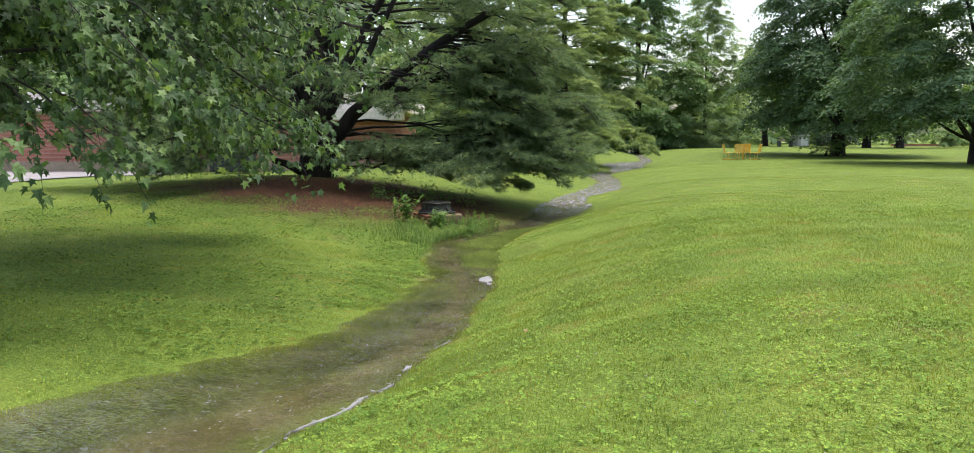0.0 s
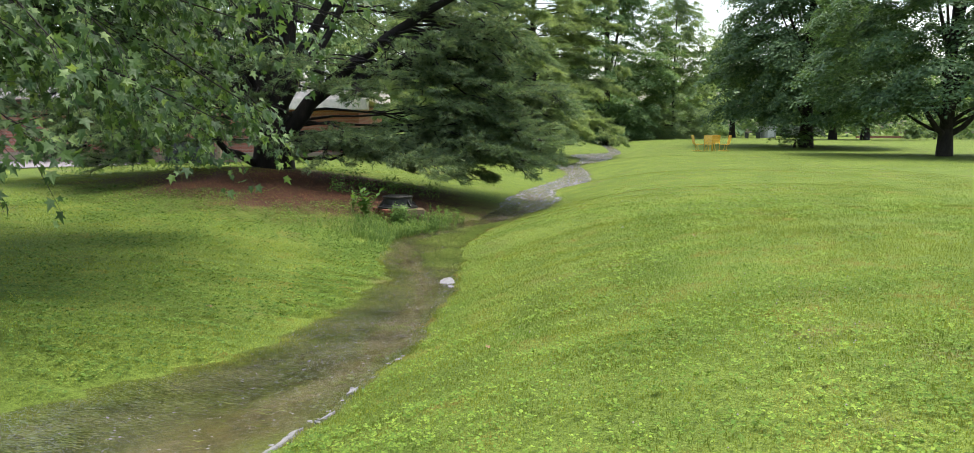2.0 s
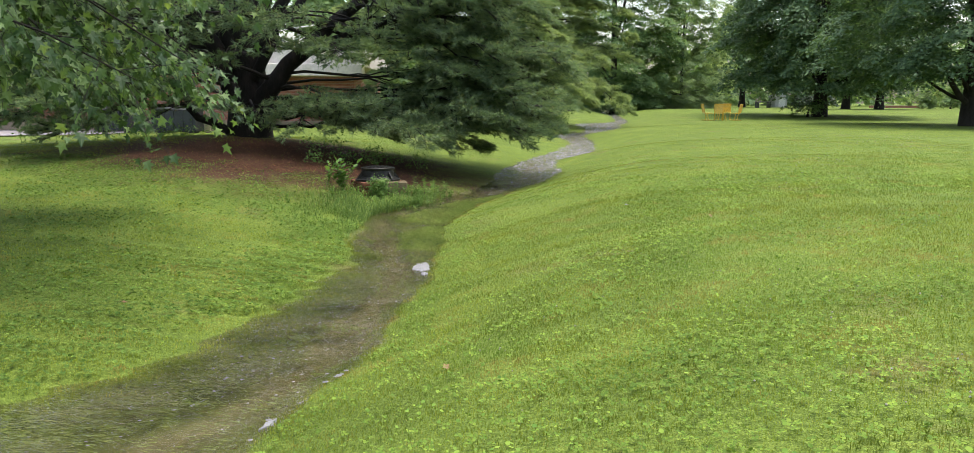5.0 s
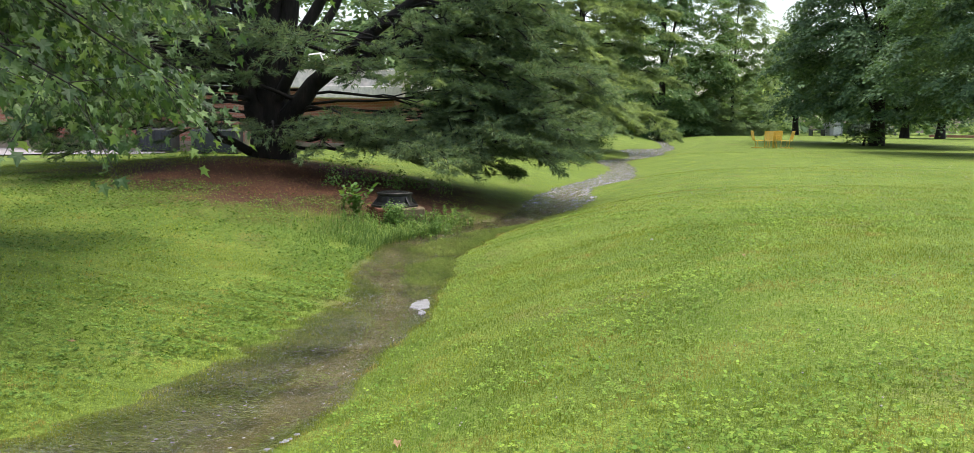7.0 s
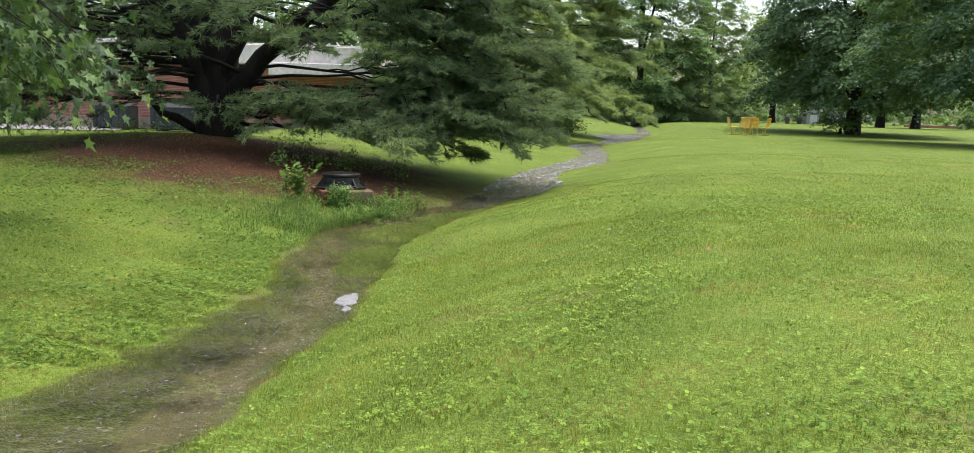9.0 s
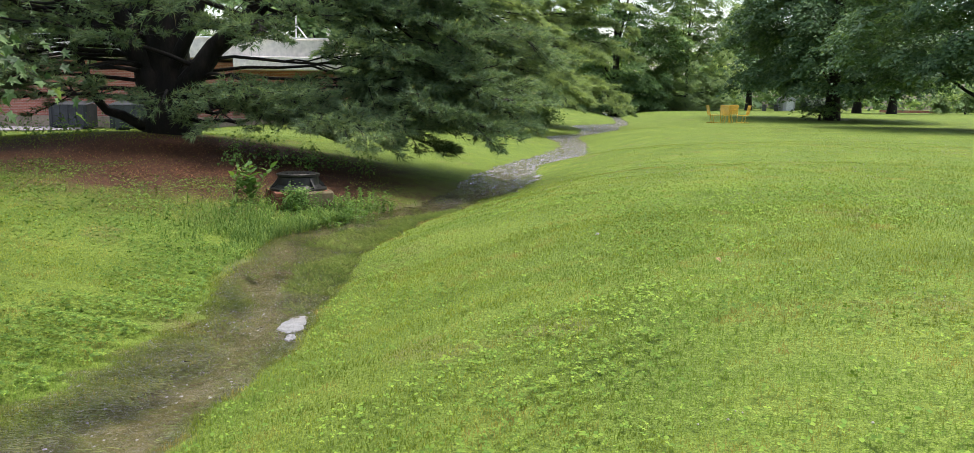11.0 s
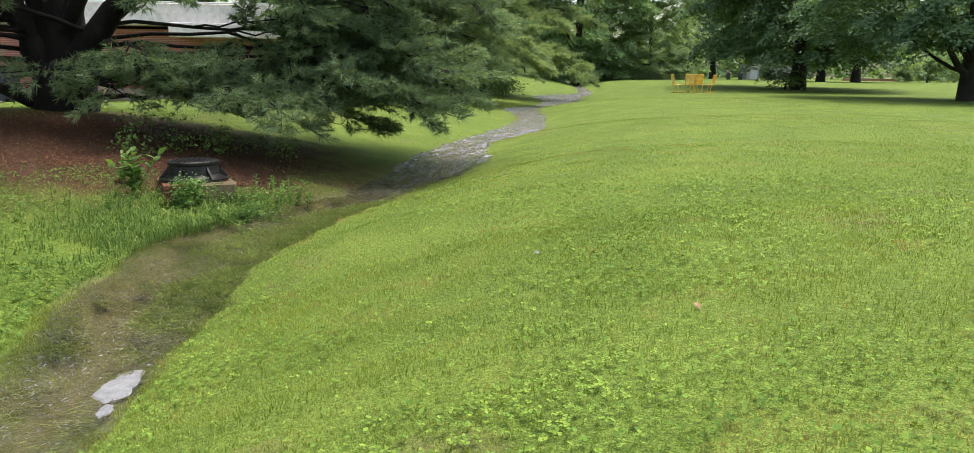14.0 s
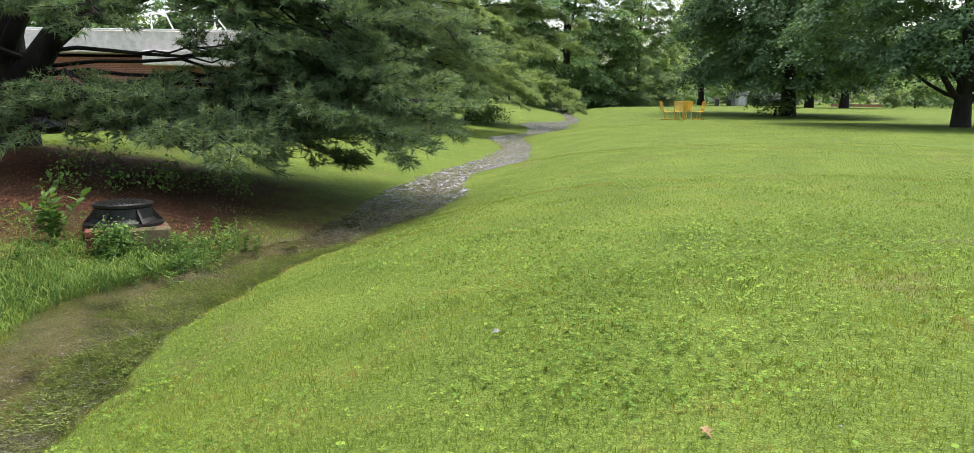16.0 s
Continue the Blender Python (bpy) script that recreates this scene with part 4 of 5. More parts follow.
# ---- silver maple overhead ----
def silver_maple():
    rnd = np.random.default_rng(41)
    x, y = -8.6, 10.8
    z = hz(x, y) - 0.05
    t = thing("maple_tree", (x, y, z), "silver maple with long drooping leafy branches over the lawn", "tree")
    h = np.linspace(0, 1, 9)
    trunk = np.stack([0.1 * np.sin(4 * h), 0.1 * np.cos(5 * h), 10 * h], axis=1)
    part("trunk", Geo().tube(trunk, 0.38 * np.array([1.4, 1.0, 0.9, 0.8, 0.65, 0.5, 0.35, 0.2, 0.06]), 12), M_BARK_GREY, t, smooth=True)
    at, tips, sprigs = [], [], Geo()
    for k in range(176):
        # k > 110: mostly unseen high limbs, added to cast shade on the left bank
        az = rnd.uniform(-1.5, 0.35) if k > 145 else rnd.uniform(0.35, 1.75) if k > 138 else rnd.uniform(-1.7, -0.6) if k > 110 else rnd.uniform(-0.95, 0.85)
        z0 = rnd.uniform(2.2, 7.5) if k <= 110 else rnd.uniform(5.4, 8.6) if k > 145 else rnd.uniform(5.0, 7.6)
        ln = rnd.uniform(4.8, 6.6) if z0 < 5.5 and k <= 110 else rnd.uniform(4.4, 7.2)
        rise = rnd.uniform(0.1, 0.3)
        sag = min(rnd.uniform(0.35, 0.62), rise + (z0 - 1.5) / ln) if k <= 110 else rise
        if k in (3, 9, 15):
            az, z0, ln, rise, sag = 0.02 * (k - 9), 3.4, 7.3, 0.1, 0.16
        path = bough(np.array([0, 0, z0]), az, ln, rise, sag, rnd)
        part("limb", Geo().tube(path, np.linspace(0.045, 0.005, 9), 5), M_BARK_GREY, t, smooth=True)
        n_tw = 23 if k <= 110 else 15
        s = 0.25 + 0.75 * rnd.uniform(0, 1, n_tw) ** 0.7
        p, d = along(path, s)
        way = unit(d * 0.9 + rnd.normal(0, 0.38, (n_tw, 3)) + np.array([[0, 0, -0.4]]))
        l2 = rnd.uniform(0.4, 0.95, (n_tw, 1))
        for u, v in zip(p, p + way * l2):
            sprigs.tube(np.array([u, v]), [0.005, 0.002], 3, False)
        q = np.linspace(0.1, 1.0, 12)[None, :, None]
        at.append((p[:, None] + way[:, None] * l2[:, None] * q + rnd.normal(0, 0.05, (n_tw, 12, 3))).reshape(-1, 3))
        tips.append(np.repeat(way, 12, axis=0))
    at, tips = np.concatenate(at), np.concatenate(tips)
    keep = (at[:, 2] + z) > 0.5
    at, tips = at[keep], tips[keep]
    w = unit(0.6 * tips + rnd.normal(0, 0.5, at.shape) + np.array([0, 0, -0.55]))
    n = rnd.normal(0, 0.42, at.shape) + np.array([0.3, -0.45, 0.6])
    n = unit(n - w * (n * w).sum(1, keepdims=True))
    v, f = stamp(MAPLE, MAPLE_T, at, (np.cross(w, n), w, n), 0.104 * rnd.uniform(0.5, 1.25, len(at)))
    part("crown", fast_mesh("crown", v, f, M_MAPLE_NEAR), None, t, "deeply cut green leaves on drooping twigs")
    tagged(part("twig_mass", sprigs, M_BARK_GREY, t), kind="stuff")
    return t


silver_maple()


# ---- drain riser ----
def drain_riser():
    x, y, top = -1.1, 17.75, 0.27
    t = thing("drain_riser", (x, y, 0), "brick drain riser with a black cast-iron ring and lid", "manhole")
    ring = part("ring", Geo().lathe((0, 0, 0), [(0.32, top - 0.24), (0.415, top - 0.24), (0.415, top - 0.21), (0.35, top - 0.2), (0.302, top - 0.16), (0.288, top - 0.05), (0.31, top - 0.035), (0.314, top - 0.005), (0.305, top), (0.278, top), (0.272, top - 0.02)], 48), M_IRON, t, "black cast-iron frame")
    for k in range(6):
        a = radians(60 * k + 18)
        c, sn = math.cos(a), math.sin(a)
        prof = [(0.292, top - 0.05), (0.3, top - 0.205), (0.406, top - 0.205), (0.314, top - 0.09)]
        v = []
        for off in (-0.014, 0.014):
            v += [(r * c - off * sn, r * sn + off * c, z) for r, z in prof]
        g = Geo().add(v, [[0, 1, 2, 3], [7, 6, 5, 4], [0, 4, 5, 1], [1, 5, 6, 2], [2, 6, 7, 3], [3, 7, 4, 0]])
        part("gusset", g, M_IRON, ring)
    lid = part("lid", Geo().lathe((0, 0, 0), [(0.0, top - 0.025), (0.267, top - 0.025), (0.267, top - 0.002), (0.26, top + 0.006), (0.0, top + 0.008)], 48), M_IRON, t, "ribbed cast-iron lid")
    for k in range(-4, 5):
        half = math.sqrt(0.245 ** 2 - (k * 0.054) ** 2)
        part("rib", Geo().box((0, 0, 0), (0.022, 2 * half, 0.012), 0.004), M_IRON, lid).matrix_basis = pose(0, 0, 0, 0, 0, 35) @ pose(k * 0.054, 0, top + 0.012)
    turn = pose(0, 0, 0, 0, 0, 24)
    base = part("base", Geo().box((0, 0, top - 0.49), (0.72, 0.72, 0.48), 0.02, turn), M_MORTAR, t, "rough mortar core")
    part("parging", Geo().box(turn @ Vector((0.14, -0.4, top - 0.42)), (0.58, 0.09, 0.37), 0.03, turn), M_PARGE, base, "broken slab of tan parging")
    part("parging", Geo().box(turn @ Vector((0.4, 0.0, top - 0.42)), (0.09, 0.72, 0.365), 0.03, turn), M_PARGE, base, "tan parging over the bricks")
    brick = Geo().box((0, 0, 0), (0.17, 0.095, 0.062), 0.008).mesh("brick", M_BRICK)
    rnd = np.random.default_rng(5)
    for course in range(5):
        z = top - 0.275 - course * 0.074
        for side in range(4):
            for k in range(4):
                along_ = (k - 1.5) * 0.183 + (0.1 if course % 2 else 0.0) - 0.05
                m = turn @ pose(0, 0, 0, 0, 0, 90 * side) @ pose(along_, -0.357 + rnd.uniform(-0.006, 0.006), z, 0, 0, rnd.uniform(-1.5, 1.5))
                ob = new("brick", brick)
                ob.parent, ob.matrix_basis = base, m
    return t


drain_riser()


# ---- small plants ----
OVAL = np.array([[0, 0, 0], [0.2, 0.2, 0.05], [0.3, 0.48, 0.07], [0.2, 0.78, 0.02], [0, 1, -0.08], [-0.2, 0.78, 0.02], [-0.3, 0.48, 0.07], [-0.2, 0.2, 0.05], [0, 0.5, 0]])
OVAL_T = [[8, i, (i + 1) % 8] for i in range(8)]


def sapling(x, y, tall, seed, stems=4, leaf=0.11, label="young sapling with broad bright green leaves"):
    rnd = np.random.default_rng(seed)
    t = thing("sapling", (x, y, hz(x, y) - 0.02), label, "sapling")
    for k in range(stems):
        a = rnd.uniform(0, 2 * math.pi)
        h = np.linspace(0, 1, 6)
        reach = rnd.uniform(0.15, 0.5) * tall
        path = np.stack([reach * h ** 1.4 * math.cos(a), reach * h ** 1.4 * math.sin(a), tall * rnd.uniform(0.7, 1.0) * h], axis=1)
        stem = part("stem", Geo().tube(path, np.linspace(0.008, 0.003, 6), 5), M_WEED, t)
        n = 12
        p, d = along(path, np.linspace(0.2, 1.0, n))
        az = np.arange(n) * 2.4 + rnd.uniform(0, 6)
        nrm = unit(np.stack([-0.5 * np.cos(az), -0.5 * np.sin(az), np.full(n, 0.9)], axis=1) + rnd.normal(0, 0.2, (n, 3)))
        out = np.stack([np.cos(az), np.sin(az), np.full(n, 0.1)], axis=1)
        w = unit(out - nrm * (out * nrm).sum(1, keepdims=True))
        v, f = stamp(OVAL, OVAL_T, p, (np.cross(w, nrm), w, nrm), leaf * rnd.uniform(0.6, 1.2, n))
        part("foliage", fast_mesh("foliage", v, f, M_WEED), None, t)
    return t


sapling(-1.72, 17.45, 0.58, 1, 6, 0.15, "young sapling with broad leaves beside the drain riser")
sapling(-2.05, 17.9, 0.4, 2, 3, 0.09, "small leafy seedling on the pine needle litter")


def leafy_patch(name, label, category, places, per, spread_, size, material, seed, flat=0.5, shape=OVAL, tris=OVAL_T, kind=""):
    """Low leafy growth that follows the ground: one thing."""
    rnd = np.random.default_rng(seed)
    c = np.repeat(np.asarray(places, dtype=float), per, axis=0)
    at = c + rnd.normal(0, 1, c.shape) * np.array([spread_, spread_, spread_ * flat])
    g = height(at[:, 0], at[:, 1])
    at[:, 2] = np.maximum(at[:, 2], g + 0.02)
    ax = frames_for(unit(rnd.normal(0, 0.5, at.shape) + np.array([0, -0.2, 0.8])), rnd.uniform(0, 6.3, len(at)))
    v, f = stamp(shape, tris, at, ax, size * rnd.uniform(0.6, 1.25, len(at)))
    x, y = np.mean(np.asarray(places)[:, :2], axis=0)
    t = thing(name, (float(x), float(y), hz(x, y)), label, category, kind=kind)
    v = v - np.array([x, y, hz(x, y)])
    part("foliage", fast_mesh("foliage", v, f, material), None, t)
    stems = Geo()
    for p in places:
        stems.tube(np.array([[p[0] - x, p[1] - y, hz(p[0], p[1]) - hz(x, y) - 0.02], [p[0] - x + 0.03, p[1] - y, p[2] - hz(x, y) + 0.05]]), [0.004, 0.002], 4)
    tagged(part("stem_mass", stems, M_WEED, t), kind="stuff")
    return t


leafy_patch("ivy", "green ivy spilling over the drain riser's brick side", "vine", [(-1.1 + 0.913 * q + 0.2, 17.75 + 0.407 * q - 0.46, z) for q in (-0.26, -0.18, -0.1, -0.02) for z in (0.03, -0.06, -0.15)], 110, 0.05, 0.036, M_WEED, 3, 1.1)
for k, (px, py, n) in enumerate([(-6.6, 21.9, 7), (-7.6, 22.4, 8), (-8.6, 22.9, 7), (-6.0, 23.6, 6), (-9.6, 22.6, 6), (-2.3, 19.8, 6), (-1.6, 20.3, 7), (-0.8, 20.8, 7), (-2.9, 20.6, 5)]):
    rnd = np.random.default_rng(60 + k)
    pts = [(px + rnd.normal(0, 0.35), py + rnd.normal(0, 0.3), hz(px, py) + rnd.uniform(0.08, 0.3)) for _ in range(n)]
    leafy_patch("undergrowth", "low leafy seedlings under the pine boughs", "undergrowth", pts, 40, 0.13, 0.055, M_WEED, 70 + k, 0.7)
rnd = np.random.default_rng(90)
pts = [(5.3 + rnd.normal(0, 0.45), 50.5 + rnd.normal(0, 0.4), hz(5.3, 50.5) + rnd.uniform(0.2, 1.0)) for _ in range(26)]
leafy_patch("shrub", "small dark green shrub on the stream bank", "shrub", pts, 60, 0.2, 0.14, M_BROAD, 91, 0.9)


def weed_clump(x, y, tall, count, seed, label, spread_=0.3):
    """Upright weeds with narrow leaves."""
    rnd = np.random.default_rng(seed)
    z = hz(x, y)
    t = thing("weed", (x, y, z), label, "weed")
    stems, at, nr = Geo(), [], []
    for k in range(count):
        sx, sy = rnd.normal(0, spread_, 2)
        sz = hz(x + sx, y + sy) - z - 0.02
        h = tall * rnd.uniform(0.5, 1.0)
        lx, ly = rnd.normal(0, 0.12, 2) * h
        path = np.array([[sx, sy, sz], [sx + lx * 0.4, sy + ly * 0.4, sz + h * 0.55], [sx + lx, sy + ly, sz + h]])
        stems.tube(path, [0.005, 0.004, 0.002], 4, False)
        n = 14
        p, d = along(path, np.linspace(0.15, 1, n))
        at.append(p)
    at = np.concatenate(at)
    az = rnd.uniform(0, 6.3, len(at))
    w = unit(np.stack([np.cos(az), np.sin(az), rnd.uniform(0.1, 0.7, len(at))], axis=1))
    side = unit(np.cross(w, np.array([[0, 0, 1.0]])))
    v, f = stamp(LEAF * np.array([0.5, 1, 1]), LEAF_T, at, (side, w, np.cross(side, w)), 0.066 * rnd.uniform(0.6, 1.3, len(at)))
    part("foliage", fast_mesh("foliage", v, f, M_WEED), None, t)
    tagged(part("stem_mass", stems, M_WEED, t), kind="stuff")


for k, (wx, wy, wt, wc) in enumerate([(-0.4, 17.2, 0.38, 30), (-0.2, 17.75, 0.34, 26), (-0.5, 16.85, 0.22, 16), (-1.5, 17.05, 0.16, 10), (-0.1, 18.2, 0.3, 16)]):
    weed_clump(wx, wy, wt, wc, 100 + k, "leafy green weeds on the wet bank beside the drain riser", 0.2)


# ---- yellow table and chairs ----
def bent(points, r, sides=8):
    """A bent metal tube through the points with eased corners."""
    pts = [np.array(points[0], dtype=float)]
    for a, b, c in zip(points[:-2], points[1:-1], points[2:]):
        a, b, c = (np.array(q, dtype=float) for q in (a, b, c))
        e = min(0.08, np.linalg.norm(a - b) / 2, np.linalg.norm(c - b) / 2)
        p, q = b + unit(a - b) * e, b + unit(c - b) * e
        for s in (0, 0.33, 0.67, 1):
            pts.append(p * (1 - s) ** 2 + 2 * b * s * (1 - s) + q * s * s)
    pts.append(np.array(points[-1], dtype=float))
    return Geo().tube(pts, r, sides)


def patio_chair(at, turn):
    t = thing("patio_chair", at, "yellow metal patio chair with slatted seat and high back", "chair", "chairs round the yellow table")
    t.matrix_basis = pose(*at, 0, 0, turn)
    for sx in (-0.24, 0.24):
        part("leg_frame", bent([(sx, -0.1, 0.43), (sx, -0.02, 0.02), (sx, 0.0, 0.018), (sx, -0.3, 0.018)], 0.019), M_YELLOW, t)
        part("side_rail", bent([(sx, 0.26, 0.44), (sx, -0.24, 0.43), (sx, -0.36, 0.98)], 0.019), M_YELLOW, t)
        part("foot_rail", bent([(sx, -0.3, 0.018), (sx, 0.24, 0.018)], 0.019), M_YELLOW, t)
    slat = Geo().box((0, 0, 0), (0.47, 0.042, 0.014), 0.004).mesh("slat", M_YELLOW)
    seat = part("seat", Geo().box((0, 0.25, 0.44), (0.5, 0.03, 0.03), 0.01), M_YELLOW, t)
    back = part("backrest", Geo().box((0, -0.362, 0.985), (0.5, 0.03, 0.035), 0.01), M_YELLOW, t)
    for k in range(9):
        ob = new("slat", slat)
        ob.parent, ob.matrix_basis = seat, pose(0, 0.2 - k * 0.052, 0.445)
    for k in range(10):
        ob = new("slat", slat)
        ob.parent, ob.matrix_basis = back, pose(0, -0.25 - 0.011 * k, 0.5 + k * 0.05, 78, 0, 0)
    return t


TX, TY = 16.35, 52.4
tz = hz(TX, TY)
table = thing("patio_table", (TX, TY, tz), "square yellow metal patio table on the lawn", "table")
part("tabletop", Geo().box((0, 0, 0.735), (0.82, 0.82, 0.03), 0.01), M_YELLOW, table)
for sx in (-1, 1):
    for sy in (-1, 1):
        part("leg", bent([(sx * 0.2, sy * 0.2, 0.72), (sx * 0.17, sy * 0.17, 0.35), (sx * 0.24, sy * 0.24, 0.0)], 0.024), M_YELLOW, table)
for cx, cy, turn in ((-0.85, -0.05, -90), (0.9, 0.05, 90), (-0.4, -0.78, -20), (0.55, 0.8, 155)):
    patio_chair((TX + cx, TY + cy, hz(TX + cx, TY + cy)), turn)


# ---- brick building, paved yard ----
def building():
    y, x0, x1 = 46.0, -46.0, -5.2
    t = thing("building", (x0, y, -0.3), "low red brick building with a deep beige fascia", "building")
    L, D = x1 - x0, 14.0
    part("wall", Geo().box((L / 2, D / 2, 1.7), (L, D, 3.4), 0.0), M_BRICKWALL, t, "red brick wall")
    part("plinth", Geo().box((L / 2, -0.06, 0.32), (L + 0.1, 0.2, 0.84), 0.03), M_CONCRETE, t, "tan concrete plinth")
    part("fascia", Geo().box((L / 2, D / 2 - 0.3, 4.02), (L + 1.2, D + 1.4, 0.95), 0.04), M_FASCIA, t, "beige metal fascia")
    part("fascia_step", Geo().box((L - 1.9, -0.75, 3.35), (5.0, 1.1, 0.62), 0.03), M_FASCIA, t, "lower beige canopy edge")
    part("drip_edge", Geo().box((L / 2, -1.03, 4.52), (L + 1.3, 0.08, 0.07), 0.015), M_WHITE, t)
    rail = thing("roof_frame", (x1 - 2.2, y + 1.5, 4.1), "white pipe frame standing on the flat roof", "frame")
    for pts in ([(0.2, 0, 0), (0.2, 0, 1.45)], [(-2.6, 0, 1.0), (0.2, 0, 1.45)], [(-2.6, 0, 0), (-2.6, 0, 1.0)], [(-1.5, 0, 0.0), (-2.0, 0, 1.1)], [(0.2, 0, 1.0), (0.9, 0, 0.1)]):
        part("pipe", Geo().tube(np.array(pts, dtype=float), 0.035, 8), M_WHITE, rail)


building()

dy = spread((8, 46, 1.0))
DX, DY = np.meshgrid(np.linspace(0, 1, 20), dy)
edge = np.interp(dy, [8, 22, 38, 46], [-12.2, -13.5, -15.4, -16.2])
DXX = -46 + (edge[:, None] + 46) * DX
DZ = height(DXX, DY) + 0.035
top = np.stack([DXX, DY, DZ], axis=-1)
idx = np.arange(DX.size).reshape(DX.shape)
quads = np.stack([idx[:-1, :-1], idx[:-1, 1:], idx[1:, 1:], idx[1:, :-1]], axis=-1).reshape(-1, 4)
tagged(new("driveway", fast_mesh("driveway", top, quads, M_DRIVE)), "pale worn asphalt yard beside the brick building", "driveway", kind="structure")


def dumpster(x, y, w, d, h, label):
    t = thing("dumpster", (x, y, hz(x, y)), label, "dumpster")
    part("body", Geo().box((0, 0, h * 0.5), (w, d, h * 0.86), 0.03), M_DARKBIN, t)
    part("lid", Geo().box((0, 0, 0), (w * 1.03, d * 1.05, 0.05), 0.02, pose(0, 0, 0, 8, 0, 0)), M_DARKBIN, t).location = (0, 0, h * 0.97)
    for k in range(5):
        part("rib", Geo().box((w * (-0.42 + 0.21 * k), -d / 2 - 0.02, h * 0.5), (0.07, 0.05, h * 0.8), 0.01), M_DARKBIN, t)
    for sx in (-1, 1):
        part("skid", Geo().box((sx * w * 0.35, 0, h * 0.04), (0.12, d, h * 0.1), 0.01), M_DARKBIN, t)


dumpster(-16.6, 43.6, 1.7, 1.1, 1.2, "dark grey steel dumpster beside the brick building")
dumpster(-13.4, 43.0, 2.1, 1.3, 1.25, "dark steel dumpster with a sloping lid")
post = thing("post", (-12.0, 43.2, hz(-12, 43.2)), "short tan concrete post beside the dumpsters", "post")
part("shaft", Geo().box((0, 0, 0.55), (0.22, 0.22, 1.1), 0.03), M_CONCRETE, post)

# ---- far side of the lawn ----
shed = thing("shed", (42.2, 110.0, hz(42.2, 110)), "small pale grey garden shed under the trees", "shed")
part("wall", Geo().box((0, 0, 0.7), (1.6, 2.2, 1.4), 0.02), M_GREYWOOD, shed)
part("roof", Geo().add([(-0.95, -1.3, 1.38), (0.95, -1.3, 1.38), (0.95, 1.3, 1.38), (-0.95, 1.3, 1.38), (0, -1.3, 1.95), (0, 1.3, 1.95)], [[0, 1, 2, 3], [0, 3, 5, 4], [1, 4, 5, 2]]).add([(-0.95, -1.3, 1.38), (0.95, -1.3, 1.38), (0, -1.3, 1.95)], [[0, 1, 2]]), M_GREYWOOD, shed)
part("door", Geo().box((0.1, -1.12, 0.62), (0.9, 0.05, 1.2), 0.01), M_WHITE, shed)
garden_wall = thing("garden_wall", (58.0, 110.0, hz(58, 110)), "low red brick garden wall across the lawn", "wall")
part("wall", Geo().box((0, 0, 0.1), (7, 0.3, 0.34), 0.02), M_BRICKWALL, garden_wall)
part("coping", Geo().box((0, 0, 0.29), (7.1, 0.36, 0.05), 0.01), M_CONCRETE, garden_wall)


def hedge(x, y, w, tall, count, seed, label, material, size=0.3):
    rnd = np.random.default_rng(seed)
    t = thing("bush", (x, y, hz(x, y)), label, "bush")
    c = np.stack([rnd.uniform(-w / 2, w / 2, count), rnd.normal(0, 0.8, count), tall * rnd.uniform(0.05, 0.95, count) ** 1.2], axis=1)
    v, f = leaf_cloud(rnd, c, 40, 0.5, size, 0.6)
    part("foliage", fast_mesh("foliage", v, f, material), None, t)
    part("stem", Geo().tube(np.array([[0, 0, -0.05], [0.1, 0, tall * 0.6]]), [0.12, 0.04], 6), M_BARK_GREY, t)


hedge(46.0, 108.0, 4.4, 1.5, 70, 51, "dark green bush beside the shed", M_YEW)
hedge(12.0, 97.0, 8.0, 3.0, 90, 54, "dark undergrowth at the edge of the trees", M_YEW)
hedge(19.0, 92.0, 7.0, 2.2, 90, 55, "dark undergrowth at the edge of the trees", M_YEW)
hedge(57.0, 96.0, 9.0, 3.2, 110, 52, "pale green bush at the lawn's edge", M_CYPRESS)
hedge(24.6, 59.2, 2.2, 0.9, 20, 53, "leafy suckers round the maple's trunk", M_BROAD, 0.16)
pt = thing("picnic_table", (36.5, 100.0, hz(36.5, 100)), "dark wooden picnic table under far trees", "table")
part("tabletop", Geo().box((0, 0, 0.75), (1.8, 0.75, 0.05), 0.01), M_DARKBIN, pt)
for sy in (-0.65, 0.65):
    part("bench", Geo().box((0, sy, 0.45), (1.8, 0.26, 0.05), 0.01), M_DARKBIN, pt)
for sx in (-0.7, 0.7):
    part("trestle", Geo().box((sx, 0, 0.37), (0.08, 1.2, 0.7), 0.02), M_DARKBIN, pt)


